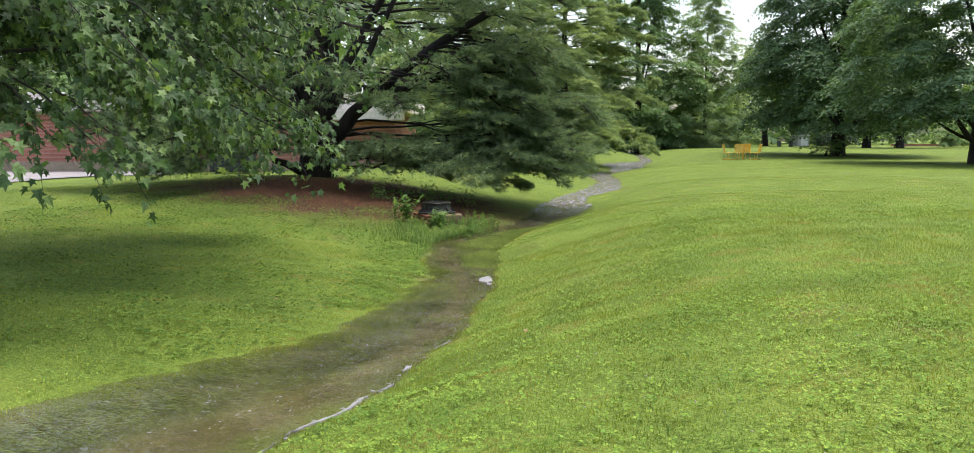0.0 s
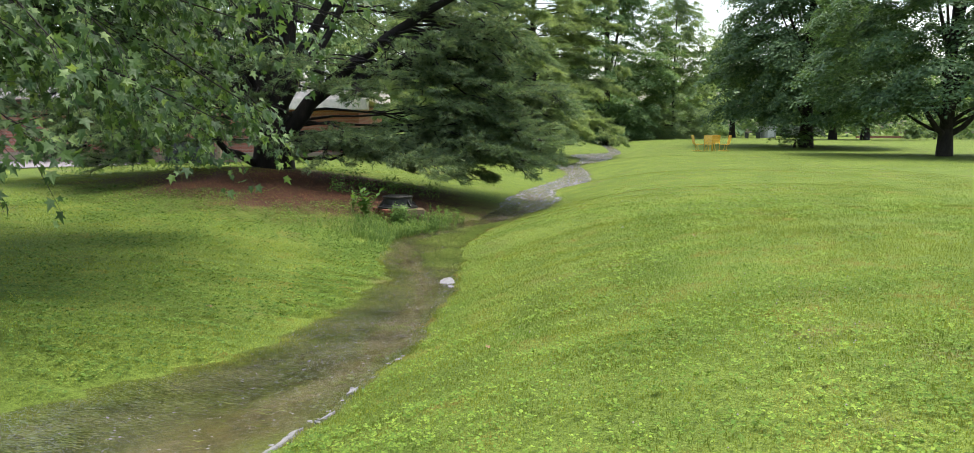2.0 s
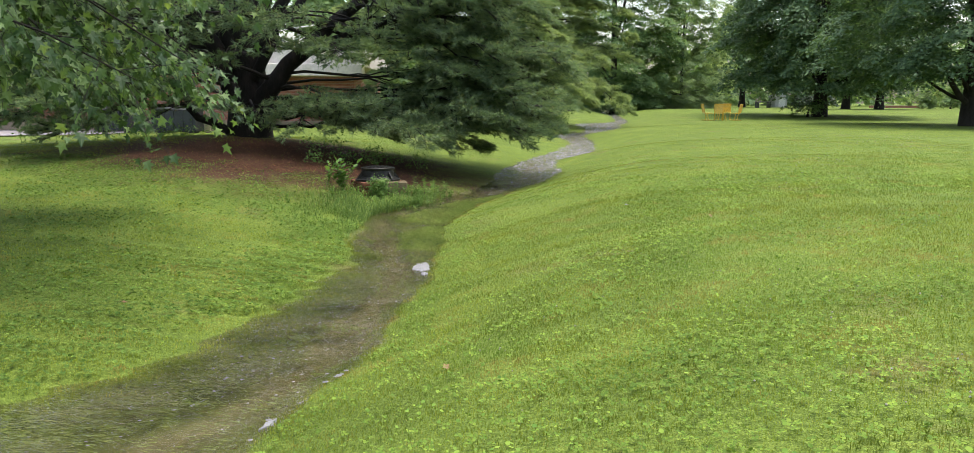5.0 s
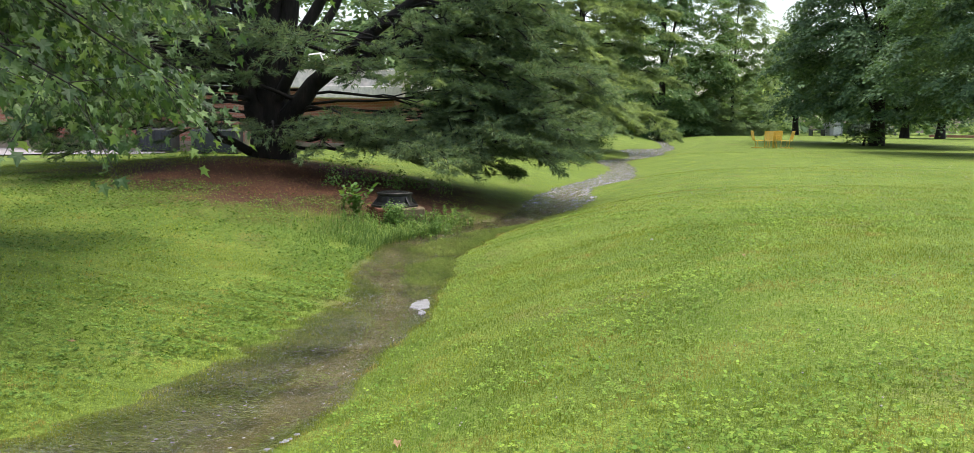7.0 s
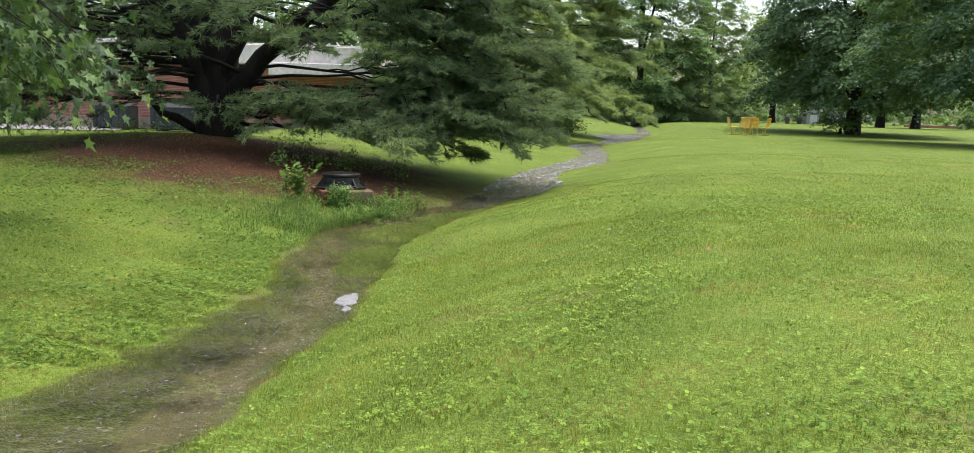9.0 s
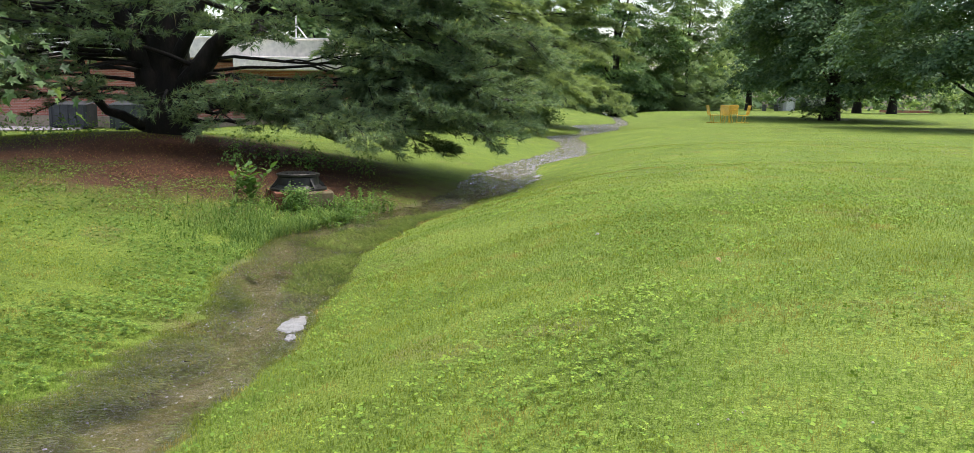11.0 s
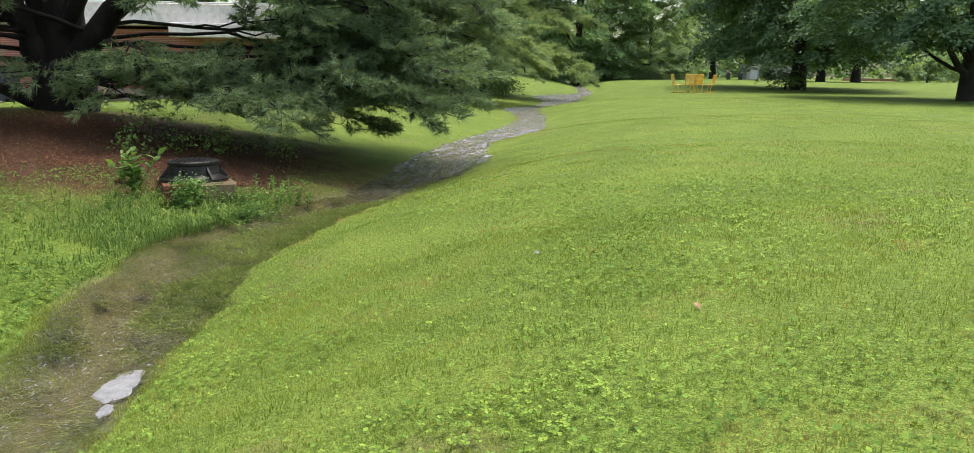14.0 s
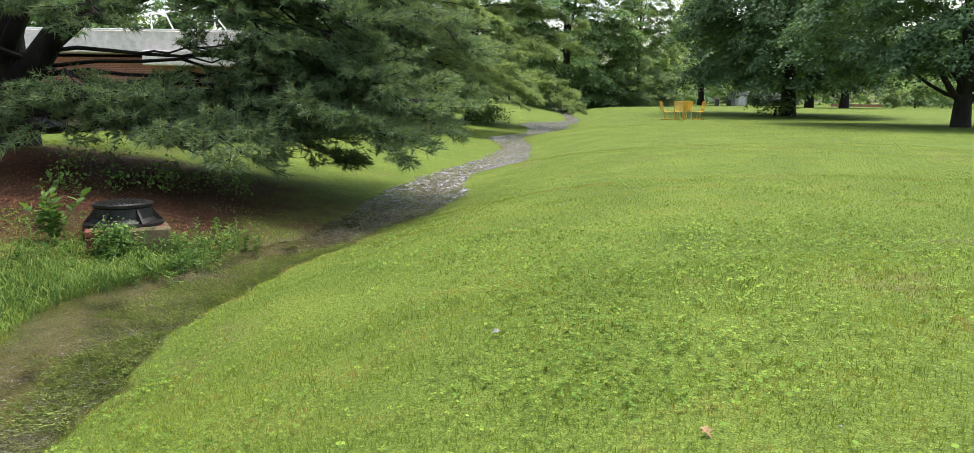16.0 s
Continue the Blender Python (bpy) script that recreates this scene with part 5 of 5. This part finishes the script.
# ---- foam, ripple glints ----
def foam_raft(x, y, rx, ry, seed, label):
    rnd = np.random.default_rng(seed)
    t = thing("foam_patch", (x, y, float(water_z(y)) + 0.004), label, "foam")
    n = 64
    a = np.linspace(0, 2 * math.pi, n, endpoint=False)
    r = 1 + 0.14 * np.sin(2 * a + seed) + 0.1 * np.sin(3 * a + 2 * seed) + 0.06 * np.sin(7 * a) + 0.04 * np.sin(12 * a + 1) + 0.02 * rnd.normal(size=n)
    ring = np.stack([rx * r * np.cos(a), ry * r * np.sin(a), np.full(n, -0.004)], axis=1)
    up = ring * 0.93 + np.array([0, 0, 0.008])
    mid = ring * 0.5 + np.array([0, 0, 0.009]) + rnd.normal(0, 0.0012, ring.shape)
    i = np.arange(n)
    j = (i + 1) % n
    g = Geo().add(np.vstack([ring, up, mid, [[0, 0, 0.01]]]), np.concatenate([np.stack([i, j, n + j, n + i], axis=1), np.stack([n + i, n + j, 2 * n + j, 2 * n + i], axis=1)]))
    g.f[3].append(np.stack([2 * n + i, 2 * n + j, np.full(n, 3 * n)], axis=1))
    part("raft", g, M_FOAM, t)


foam_raft(-0.02, 12.22, 0.115, 0.23, 5, "pale grey raft of foam caught at the bank")
foam_raft(0.03, 11.86, 0.045, 0.08, 4, "ragged scrap of grey foam at the water's edge")


def foam_line(y0, y1, seed, label):
    """A narrow broken ribbon of scum along the water's edge."""
    rnd = np.random.default_rng(seed)
    t = np.arange(y0, y1, 0.03)
    w = 0.03 * np.clip(wavy(t, t * 0 + seed, 0.12, seed) + 0.75, 0.15, 1.6) * np.sin(np.pi * (t - y0) / (t[-1] - y0)) ** 0.5 + 0.002
    x = bank_r(t) - 0.03 + 0.006 * rnd.normal(size=len(t))
    z = water_z(t)
    rows = np.stack([np.stack([x - w, t, z - 0.01], 1), np.stack([x - 0.6 * w, t, z + 0.009], 1), np.stack([x + 0.6 * w, t, z + 0.011], 1), np.stack([x + w, t, z - 0.01], 1)], axis=1)
    k = np.arange(len(t) - 1)[:, None] * 4
    q = np.concatenate([np.stack([k + j, k + j + 1, k + j + 5, k + j + 4], axis=-1).reshape(-1, 4) for j in range(3)])
    at = np.array([bank_r(t[0]), t[0], z[0]])
    ob = thing("foam_patch", at, label, "foam")
    part("raft", Geo().add(rows.reshape(-1, 3) - at, q), M_FOAM, ob)


for y0, y1, seed in ((5.3, 5.62, 1), (5.75, 6.7, 2), (6.78, 7.05, 3), (7.4, 7.6, 4)):
    foam_line(y0, y1, seed, "thin grey line of foam along the grassy bank")
rnd = np.random.default_rng(8)
fy = np.concatenate([rnd.uniform(4.5, 10, 170), rnd.uniform(10, 20, 60)])
fx = bank_l(fy) + (bank_r(fy) - bank_l(fy)) * np.clip(rnd.normal(0.66, 0.2, len(fy)), 0.05, 0.98)
sy = np.concatenate([rnd.uniform(5.2, 8.6, 26), rnd.uniform(22, 31, 80)])
sx = np.where(sy < 10, bank_r(sy) - np.abs(rnd.normal(0, 0.05, len(sy))), np.where(rnd.uniform(size=len(sy)) < 0.6, bank_l(sy) + 0.04, bank_r(sy) - 0.04))
wy2 = np.concatenate([rnd.uniform(19, 34, 420), rnd.uniform(34, 68, 300)])
wx2 = bank_l(wy2) + (bank_r(wy2) - bank_l(wy2)) * rnd.uniform(0.05, 0.95, len(wy2))
fx, fy = np.concatenate([fx, wx2]), np.concatenate([fy, wy2])
fr = np.append(0.008 * rnd.uniform(0.4, 1.8, 230), np.where(wy2 < 34, 0.01, 0.03) * rnd.uniform(0.4, 1.6, len(wy2)))
fx, fy = np.append(fx, sx), np.append(fy, sy)
r = np.append(fr, np.where(sy < 10, 0.016, 0.04) * rnd.uniform(0.4, 1.5, len(sx)))
hexa = np.array([[math.cos(k * math.pi / 3.5), math.sin(k * math.pi / 3.5), 0] for k in range(7)] + [[0, 0, 0.35]])
at = np.stack([fx, fy, water_z(fy) + 0.003], axis=1)
v, f = stamp(hexa, [[7, k, (k + 1) % 7] for k in range(7)], at, frames_for(np.tile([[0.0, 0.0, 1.0]], (len(at), 1)), rnd.uniform(0, 6, len(at))), r)
# thin pale streaks along the current, modelled in place of ripple glints
m = 900
ty = rnd.uniform(6.0, 20.0, m)
ts = np.clip(rnd.normal(0.5, 0.25, m), 0.05, 0.95)
keep = wavy(ty * 0.0 + ts * 2, ty, 0.8, 18) > -0.1
ty, ts = ty[keep], ts[keep]
tx = bank_l(ty) + (bank_r(ty) - bank_l(ty)) * ts
fall = np.interp(ty + 0.3, fine_y, (EASE_L + EASE_R) / 2) - np.interp(ty - 0.3, fine_y, (EASE_L + EASE_R) / 2)
spin = np.arctan2(0.6, fall) - math.pi / 2 + rnd.normal(0, 0.5, len(ty))
at2 = np.stack([tx, ty, water_z(ty) + 0.012], axis=1)
along2 = np.stack([-np.sin(spin), np.cos(spin), 0 * spin], axis=1)
across2 = np.stack([np.cos(spin), np.sin(spin), 0 * spin], axis=1)
v2, f2 = stamp(hexa * np.array([0.14, 1.0, 0.1]), [[7, k, (k + 1) % 7] for k in range(7)], at2, (across2, along2, np.tile([[0.0, 0.0, 1.0]], (len(ty), 1))), 0.017 * rnd.uniform(0.3, 1.6, len(ty)))
v, f = np.concatenate([v, v2]), np.concatenate([f, f2 + len(v)])
tagged(new("foam_and_glints", fast_mesh("foam_and_glints", v, f, M_FOAM)), "white bubbles and foam flecks drifting on the water, with modelled ripple glints", "foam", kind="stuff")

# ---- pine needle litter ----
rnd = np.random.default_rng(9)
n = 26000
a, q = rnd.uniform(0, 2 * math.pi, n), np.sqrt(rnd.uniform(0, 1, n))
lx, ly = -3.4 + 4.0 * q * np.cos(a), 19.9 + 2.7 * q * np.sin(a)
keep = (q + 0.4 * wavy(lx, ly, 0.5, 4) + 0.25 * wavy(lx, ly, 1.7, 15)) < 0.8
lx, ly = lx[keep], ly[keep]
az = rnd.uniform(0, 6.3, len(lx))
ln = rnd.uniform(0.06, 0.14, len(lx))
d = np.stack([np.cos(az), np.sin(az)], axis=1) * ln[:, None]
w = np.stack([-np.sin(az), np.cos(az)], axis=1) * 0.006
z = height(lx, ly)
v = np.stack([np.stack([lx - w[:, 0], ly - w[:, 1], z + 0.012], 1), np.stack([lx + w[:, 0], ly + w[:, 1], z + 0.012], 1), np.stack([lx + d[:, 0], ly + d[:, 1], height(lx + d[:, 0], ly + d[:, 1]) + rnd.uniform(0.01, 0.04, len(lx))], 1)], axis=1).reshape(-1, 3)
tagged(new("needle_litter", fast_mesh("needle_litter", v, np.arange(len(v)).reshape(-1, 3), M_LITTER)), "rust-brown fallen pine needles under the old pine", "litter", kind="stuff")


# ---- grass ----
def litter_edge(x, y):
    """Below about 0.74 on the needle litter, growing outwards from it."""
    return np.sqrt(((x + 3.4) / 4.0) ** 2 + ((y - 19.9) / 2.7) ** 2) + 0.4 * wavy(x, y, 0.5, 4) + 0.25 * wavy(x, y, 1.7, 15)


def in_litter(x, y):
    return litter_edge(x, y) < 0.74


def blades(rnd, x0, x1, y0, y1, density, tall, width, lean=0.85):
    n = int((x1 - x0) * (y1 - y0) * density)
    x, y = rnd.uniform(x0, x1, n), rnd.uniform(y0, y1, n)
    dry = np.maximum(x - bank_r(y), bank_l(y) - x)
    drive = np.interp(y, [8, 22, 38, 46], [-12.2, -13.5, -15.4, -16.2])
    tuft = 0.75 + 0.35 * wavy(x, y, 0.22, 5) + 0.25 * wavy(x, y, 0.9, 6)
    drowned = (y < 13) & (bank_l(y) - x > -0.75) & (bank_l(y) - x < 0.1) & (rnd.uniform(size=n) < 0.75 * smooth01((bank_l(y) - x + 0.75) / 0.8))
    keep = (drowned | (dry > np.where(y > 22, 0.06, -0.1 - 0.22 * wavy(x, y, 0.3, 19)))) & (rnd.uniform(size=n) < np.clip((litter_edge(x, y) - 0.7) / 0.6, 0.12, 1.0)) & (x > drive) & (x < 0.7 * y + 0.8) & (rnd.uniform(size=n) < 0.45 + 0.5 * tuft)
    x, y, tuft, dry = x[keep], y[keep], tuft[keep], dry[keep]
    wet = drowned[keep]
    k = len(x)
    h = tall * rnd.uniform(0.45, 1.2, k) * (0.75 + 0.4 * tuft) * (1 + 0.3 * np.exp(-((dry - 0.1) / 0.2) ** 2))
    a = rnd.uniform(0, 2 * math.pi, k)
    tilt = np.minimum(np.abs(rnd.normal(0, lean, k)), 1.45)
    z = np.where(wet, np.maximum(height(x, y), water_z(y) - 0.006), height(x, y))
    face = rnd.uniform(0, 2 * math.pi, k)
    wx, wy = np.cos(face) * width / 2, np.sin(face) * width / 2
    tip = np.stack([x + h * np.sin(tilt) * np.cos(a), y + h * np.sin(tilt) * np.sin(a), z + h * np.cos(tilt) * 0.95 + 0.002], 1)
    v = np.stack([np.stack([x - wx, y - wy, z - 0.005], 1), np.stack([x + wx, y + wy, z - 0.005], 1), tip], axis=1)
    return v.reshape(-1, 3)


rnd = np.random.default_rng(10)
vs = [blades(rnd, -1.5, 5.4, 2.6, 9.0, 5600, 0.023, 0.0052, 0.85), blades(rnd, -1.5, 5.4, 9.0, 14.0, 4200, 0.025, 0.0062, 0.85), blades(rnd, -3.5, -1.5, 5.0, 14.0, 3200, 0.026, 0.006, 0.85), blades(rnd, 5.4, 9.5, 5.0, 14.0, 2400, 0.026, 0.0075, 0.85),
      blades(rnd, -9, -3.5, 6, 16, 1300, 0.028, 0.0095, 0.85), blades(rnd, -4, 9.5, 14, 20, 1500, 0.021, 0.0085, 0.95), blades(rnd, -12, -4, 16, 22, 420, 0.03, 0.014, 0.85),
      blades(rnd, 9.5, 14, 8, 20, 600, 0.022, 0.013, 0.95), blades(rnd, -11, 14, 20, 28, 420, 0.018, 0.013, 1.0), blades(rnd, -16, 24, 28, 44, 90, 0.015, 0.02, 1.0)]
v = np.concatenate(vs)
tagged(new("grass", fast_mesh("grass", v, np.arange(len(v)).reshape(-1, 3), M_GRASS)), "short mown bright green lawn grass", "grass", kind="stuff")

# long grass hanging over the bank below the riser, and drowned grass combed by the current
n = 5600
y = rnd.normal(16.6, 1.1, n)
x = bank_l(y) - np.abs(rnd.normal(0.0, 0.6, n))
keep = wavy(x, y, 0.3, 7) > -0.7
x, y = x[keep], y[keep]
z = height(x, y)
h = np.exp(-((y - 16.6) / 2.0) ** 2) * (0.06 + 0.22 * rnd.uniform(0, 1, len(x)) ** 2) * (0.85 + 0.3 * wavy(x, y, 0.6, 16))
a = rnd.normal(-0.7, 0.9, len(x))
m = np.stack([x + 0.35 * h * np.cos(a), y + 0.35 * h * np.sin(a), z + 0.8 * h], 1)
e = np.stack([x + 0.95 * h * np.cos(a), y + 0.95 * h * np.sin(a), z + 0.55 * h], 1)
b = np.stack([x, y, z - 0.01], 1)
w = np.stack([-np.sin(a), np.cos(a), 0 * a], 1) * 0.0036
v = np.stack([b - w, b + w, m + w, m - w, e], axis=1)
k = np.arange(len(x))[:, None] * 5
tri = np.concatenate([k + np.array([[0, 1, 2]]), k + np.array([[0, 2, 3]]), k + np.array([[3, 2, 4]])])
tagged(new("bank_grass", fast_mesh("bank_grass", v.reshape(-1, 3), tri, M_BANK)), "long grass drooping over the wet bank", "grass", kind="stuff")

n = 52000
y = np.where(rnd.uniform(size=n) < 0.5, rnd.uniform(12.8, 20, n), rnd.uniform(7.0, 24, n))
s = rnd.uniform(0, 1, n)
y = np.append(y, rnd.uniform(4.8, 12.0, 24000))
s = np.append(s, np.clip(np.abs(rnd.normal(0, 0.3, 24000)), 0, 0.95))
x = bank_l(y) + (bank_r(y) - bank_l(y)) * s
keep = (bed_share(x, y) < rnd.uniform(0.25, 0.95, len(y))) | (wavy(x, y, 0.2, 8) > 0.55)
x, y, s = x[keep], y[keep], s[keep]
lift = 0.034 * ((y > 12.6) & (y < 19) & (s > 0.35) & (wavy(x, y, 0.5, 20) > -0.15)) + 0.006 * ((y < 12) & (s < 0.45))
zz = np.minimum(height(x, y) + rnd.uniform(0.06, 0.26, len(x)) + lift, water_z(y) + rnd.uniform(-0.05, 0.004, len(x)) + lift)
slope = np.interp(y + 0.3, fine_y, (EASE_L + EASE_R) / 2) - np.interp(y - 0.3, fine_y, (EASE_L + EASE_R) / 2)
a = np.arctan2(-0.6, -slope) + rnd.normal(0, 0.35, len(x))
ln = rnd.uniform(0.04, 0.11, len(x))
b = np.stack([x, y, zz - 0.03], 1)
e = np.stack([x + ln * np.cos(a), y + ln * np.sin(a), zz + rnd.uniform(-0.01, 0.014, len(x))], 1)
w = np.stack([-np.sin(a), np.cos(a), 0 * a], 1) * 0.007
v = np.stack([b - w, b + w, e], axis=1).reshape(-1, 3)
tagged(new("drowned_grass", fast_mesh("drowned_grass", v, np.arange(len(v)).reshape(-1, 3), M_DROWNED)), "flooded grass combed flat by the current", "grass", kind="stuff")

# clover
TREFOIL = []
TRE_T = []
for k in range(3):
    a = 2 * math.pi * k / 3
    c, sn = math.cos(a), math.sin(a)
    for px, py, pz in ((0, 0, 0), (0.5, 0.62, 0.1), (0, 1.0, 0.05), (-0.5, 0.62, 0.1)):
        TREFOIL.append((px * c - py * sn, px * sn + py * c, pz))
    TRE_T += [[4 * k, 4 * k + 1, 4 * k + 2], [4 * k, 4 * k + 2, 4 * k + 3]]
TREFOIL = np.array(TREFOIL)


TRE_FAR = [[4 * k, 4 * k + 1, 4 * k + 3] for k in range(3)]


def clover(rnd, x0, x1, y0, y1, density, size, tris=TRE_T):
    n = int((x1 - x0) * (y1 - y0) * density)
    x, y = rnd.uniform(x0, x1, n), rnd.uniform(y0, y1, n)
    dry = np.maximum(x - bank_r(y), bank_l(y) - x)
    keep = (dry > 0.12) & (x < 0.7 * y + 0.8) & (rnd.uniform(size=n) < (litter_edge(x, y) - 0.7) / 0.4) & (wavy(x, y, 0.45, 11) + 0.8 * wavy(x, y, 1.3, 12) + rnd.normal(0, 0.55, n) > 0.08)
    x, y = x[keep], y[keep]
    at = np.stack([x, y, height(x, y) + rnd.uniform(0.026, 0.042, len(x))], 1)
    ax = frames_for(unit(rnd.normal(0, 0.28, at.shape) + np.array([0, 0, 1.0])), rnd.uniform(0, 6.3, len(at)))
    return stamp(TREFOIL, tris, at, ax, size * rnd.uniform(0.6, 1.35, len(at)))


va, fa = clover(rnd, -2, 8.5, 2.4, 16, 640, 0.0165)
vb, fb = clover(rnd, -9, 12, 16, 26, 90, 0.02, TRE_FAR)
vc, fc = clover(rnd, -9, -0.8, 5.5, 19.0, 760, 0.023, TRE_FAR)
tagged(new("ground_cover", fast_mesh("ground_cover", vc, fc, M_COVER)), "low dark green leaves spreading over the bank", "ground cover", kind="stuff")
tagged(new("clover", fast_mesh("clover", np.concatenate([va, vb]), np.concatenate([fa, fb + len(va)]), M_CLOVER)), "patches of three-leaved clover in the lawn", "clover", kind="stuff")

# round-leaved weeds in small colonies
ROUND = np.array([[0, 0, 0]] + [[0.5 * math.sin(k * 0.9 + 0.45), 0.5 - 0.5 * math.cos(k * 0.9 + 0.45), 0.05] for k in range(7)])
ROUND_T = [[0, k, k + 1] for k in range(1, 7)]
n = 900
cx, cy = rnd.uniform(-4.5, 9, n), rnd.uniform(2.6, 20, n)
ok = (wavy(cx, cy, 0.9, 17) > -0.05)
cx, cy = cx[ok], cy[ok]
per = rnd.integers(3, 22, len(cx))
x, y = np.repeat(cx, per) + rnd.normal(0, 0.16, per.sum()), np.repeat(cy, per) + rnd.normal(0, 0.14, per.sum())
ok = (np.maximum(x - bank_r(y), bank_l(y) - x) > 0.05) & ~in_litter(x, y)
x, y = x[ok], y[ok]
at = np.stack([x, y, height(x, y) + rnd.uniform(0.022, 0.038, len(x))], 1)
v, f = stamp(ROUND, ROUND_T, at, frames_for(unit(rnd.normal(0, 0.3, at.shape) + np.array([0, -0.15, 1.0])), rnd.uniform(0, 6.3, len(at))), 0.019 * rnd.uniform(0.4, 1.3, len(at)))
tagged(new("lawn_weeds", fast_mesh("lawn_weeds", v, f, M_WEED2)), "bright green round-leaved weeds scattered in the lawn", "weeds", kind="stuff")

n = 2600
x, y = rnd.uniform(0.5, 16, n), rnd.uniform(3, 30, n)
keep = (x - bank_r(y) > 1.0) & (wavy(x, y, 0.8, 13) + wavy(x, y, 2.2, 14) > 0.1)
x, y = x[keep], y[keep]
OCTA = np.array([[1, 0, 0], [0, 1, 0], [-1, 0, 0], [0, -1, 0], [0, 0, 1], [0, 0, -1.0]])
OCT_T = [[0, 1, 4], [1, 2, 4], [2, 3, 4], [3, 0, 4], [1, 0, 5], [2, 1, 5], [3, 2, 5], [0, 3, 5]]
at = np.stack([x, y, height(x, y) + 0.055], 1)
v, f = stamp(OCTA, OCT_T, at, frames_for(np.tile([[0.0, 0.0, 1.0]], (len(at), 1)), rnd.uniform(0, 6, len(at))), np.where(y > 16, 0.008, 0.0055) * rnd.uniform(0.6, 1.3, len(at)))
tagged(new("clover_flowers", fast_mesh("clover_flowers", v, f, M_PETAL)), "small white clover flower heads in the lawn", "flowers", kind="stuff")


# ---- fallen leaves ----
def fallen_leaf(x, y, size, turn, material, label):
    at = np.array([[0.0, 0.0, 0.0]])
    v, f = stamp(MAPLE, MAPLE_T, at, frames_for(np.array([[0.15, -0.25, 1.0]]), np.array([turn])), size)
    ob = tagged(new("fallen_leaf", fast_mesh("fallen_leaf", v, f, material)), label, "leaf")
    ob.location = (x, y, hz(x, y) + 0.03)


fallen_leaf(2.58, 12.8, 0.04, 0.4, M_FOAM, "pale white petal lying on the lawn")
fallen_leaf(3.16, 11.27, 0.045, 2.0, M_DEADLEAF, "dry brown leaf lying on the lawn")
fallen_leaf(-2.6, 9.9, 0.07, 1.0, M_DEADLEAF, "dry yellow-brown leaf lying on the bank")
fallen_leaf(0.35, 7.6, 0.06, 3.0, M_DEADLEAF, "dry brown leaf lying near the water")
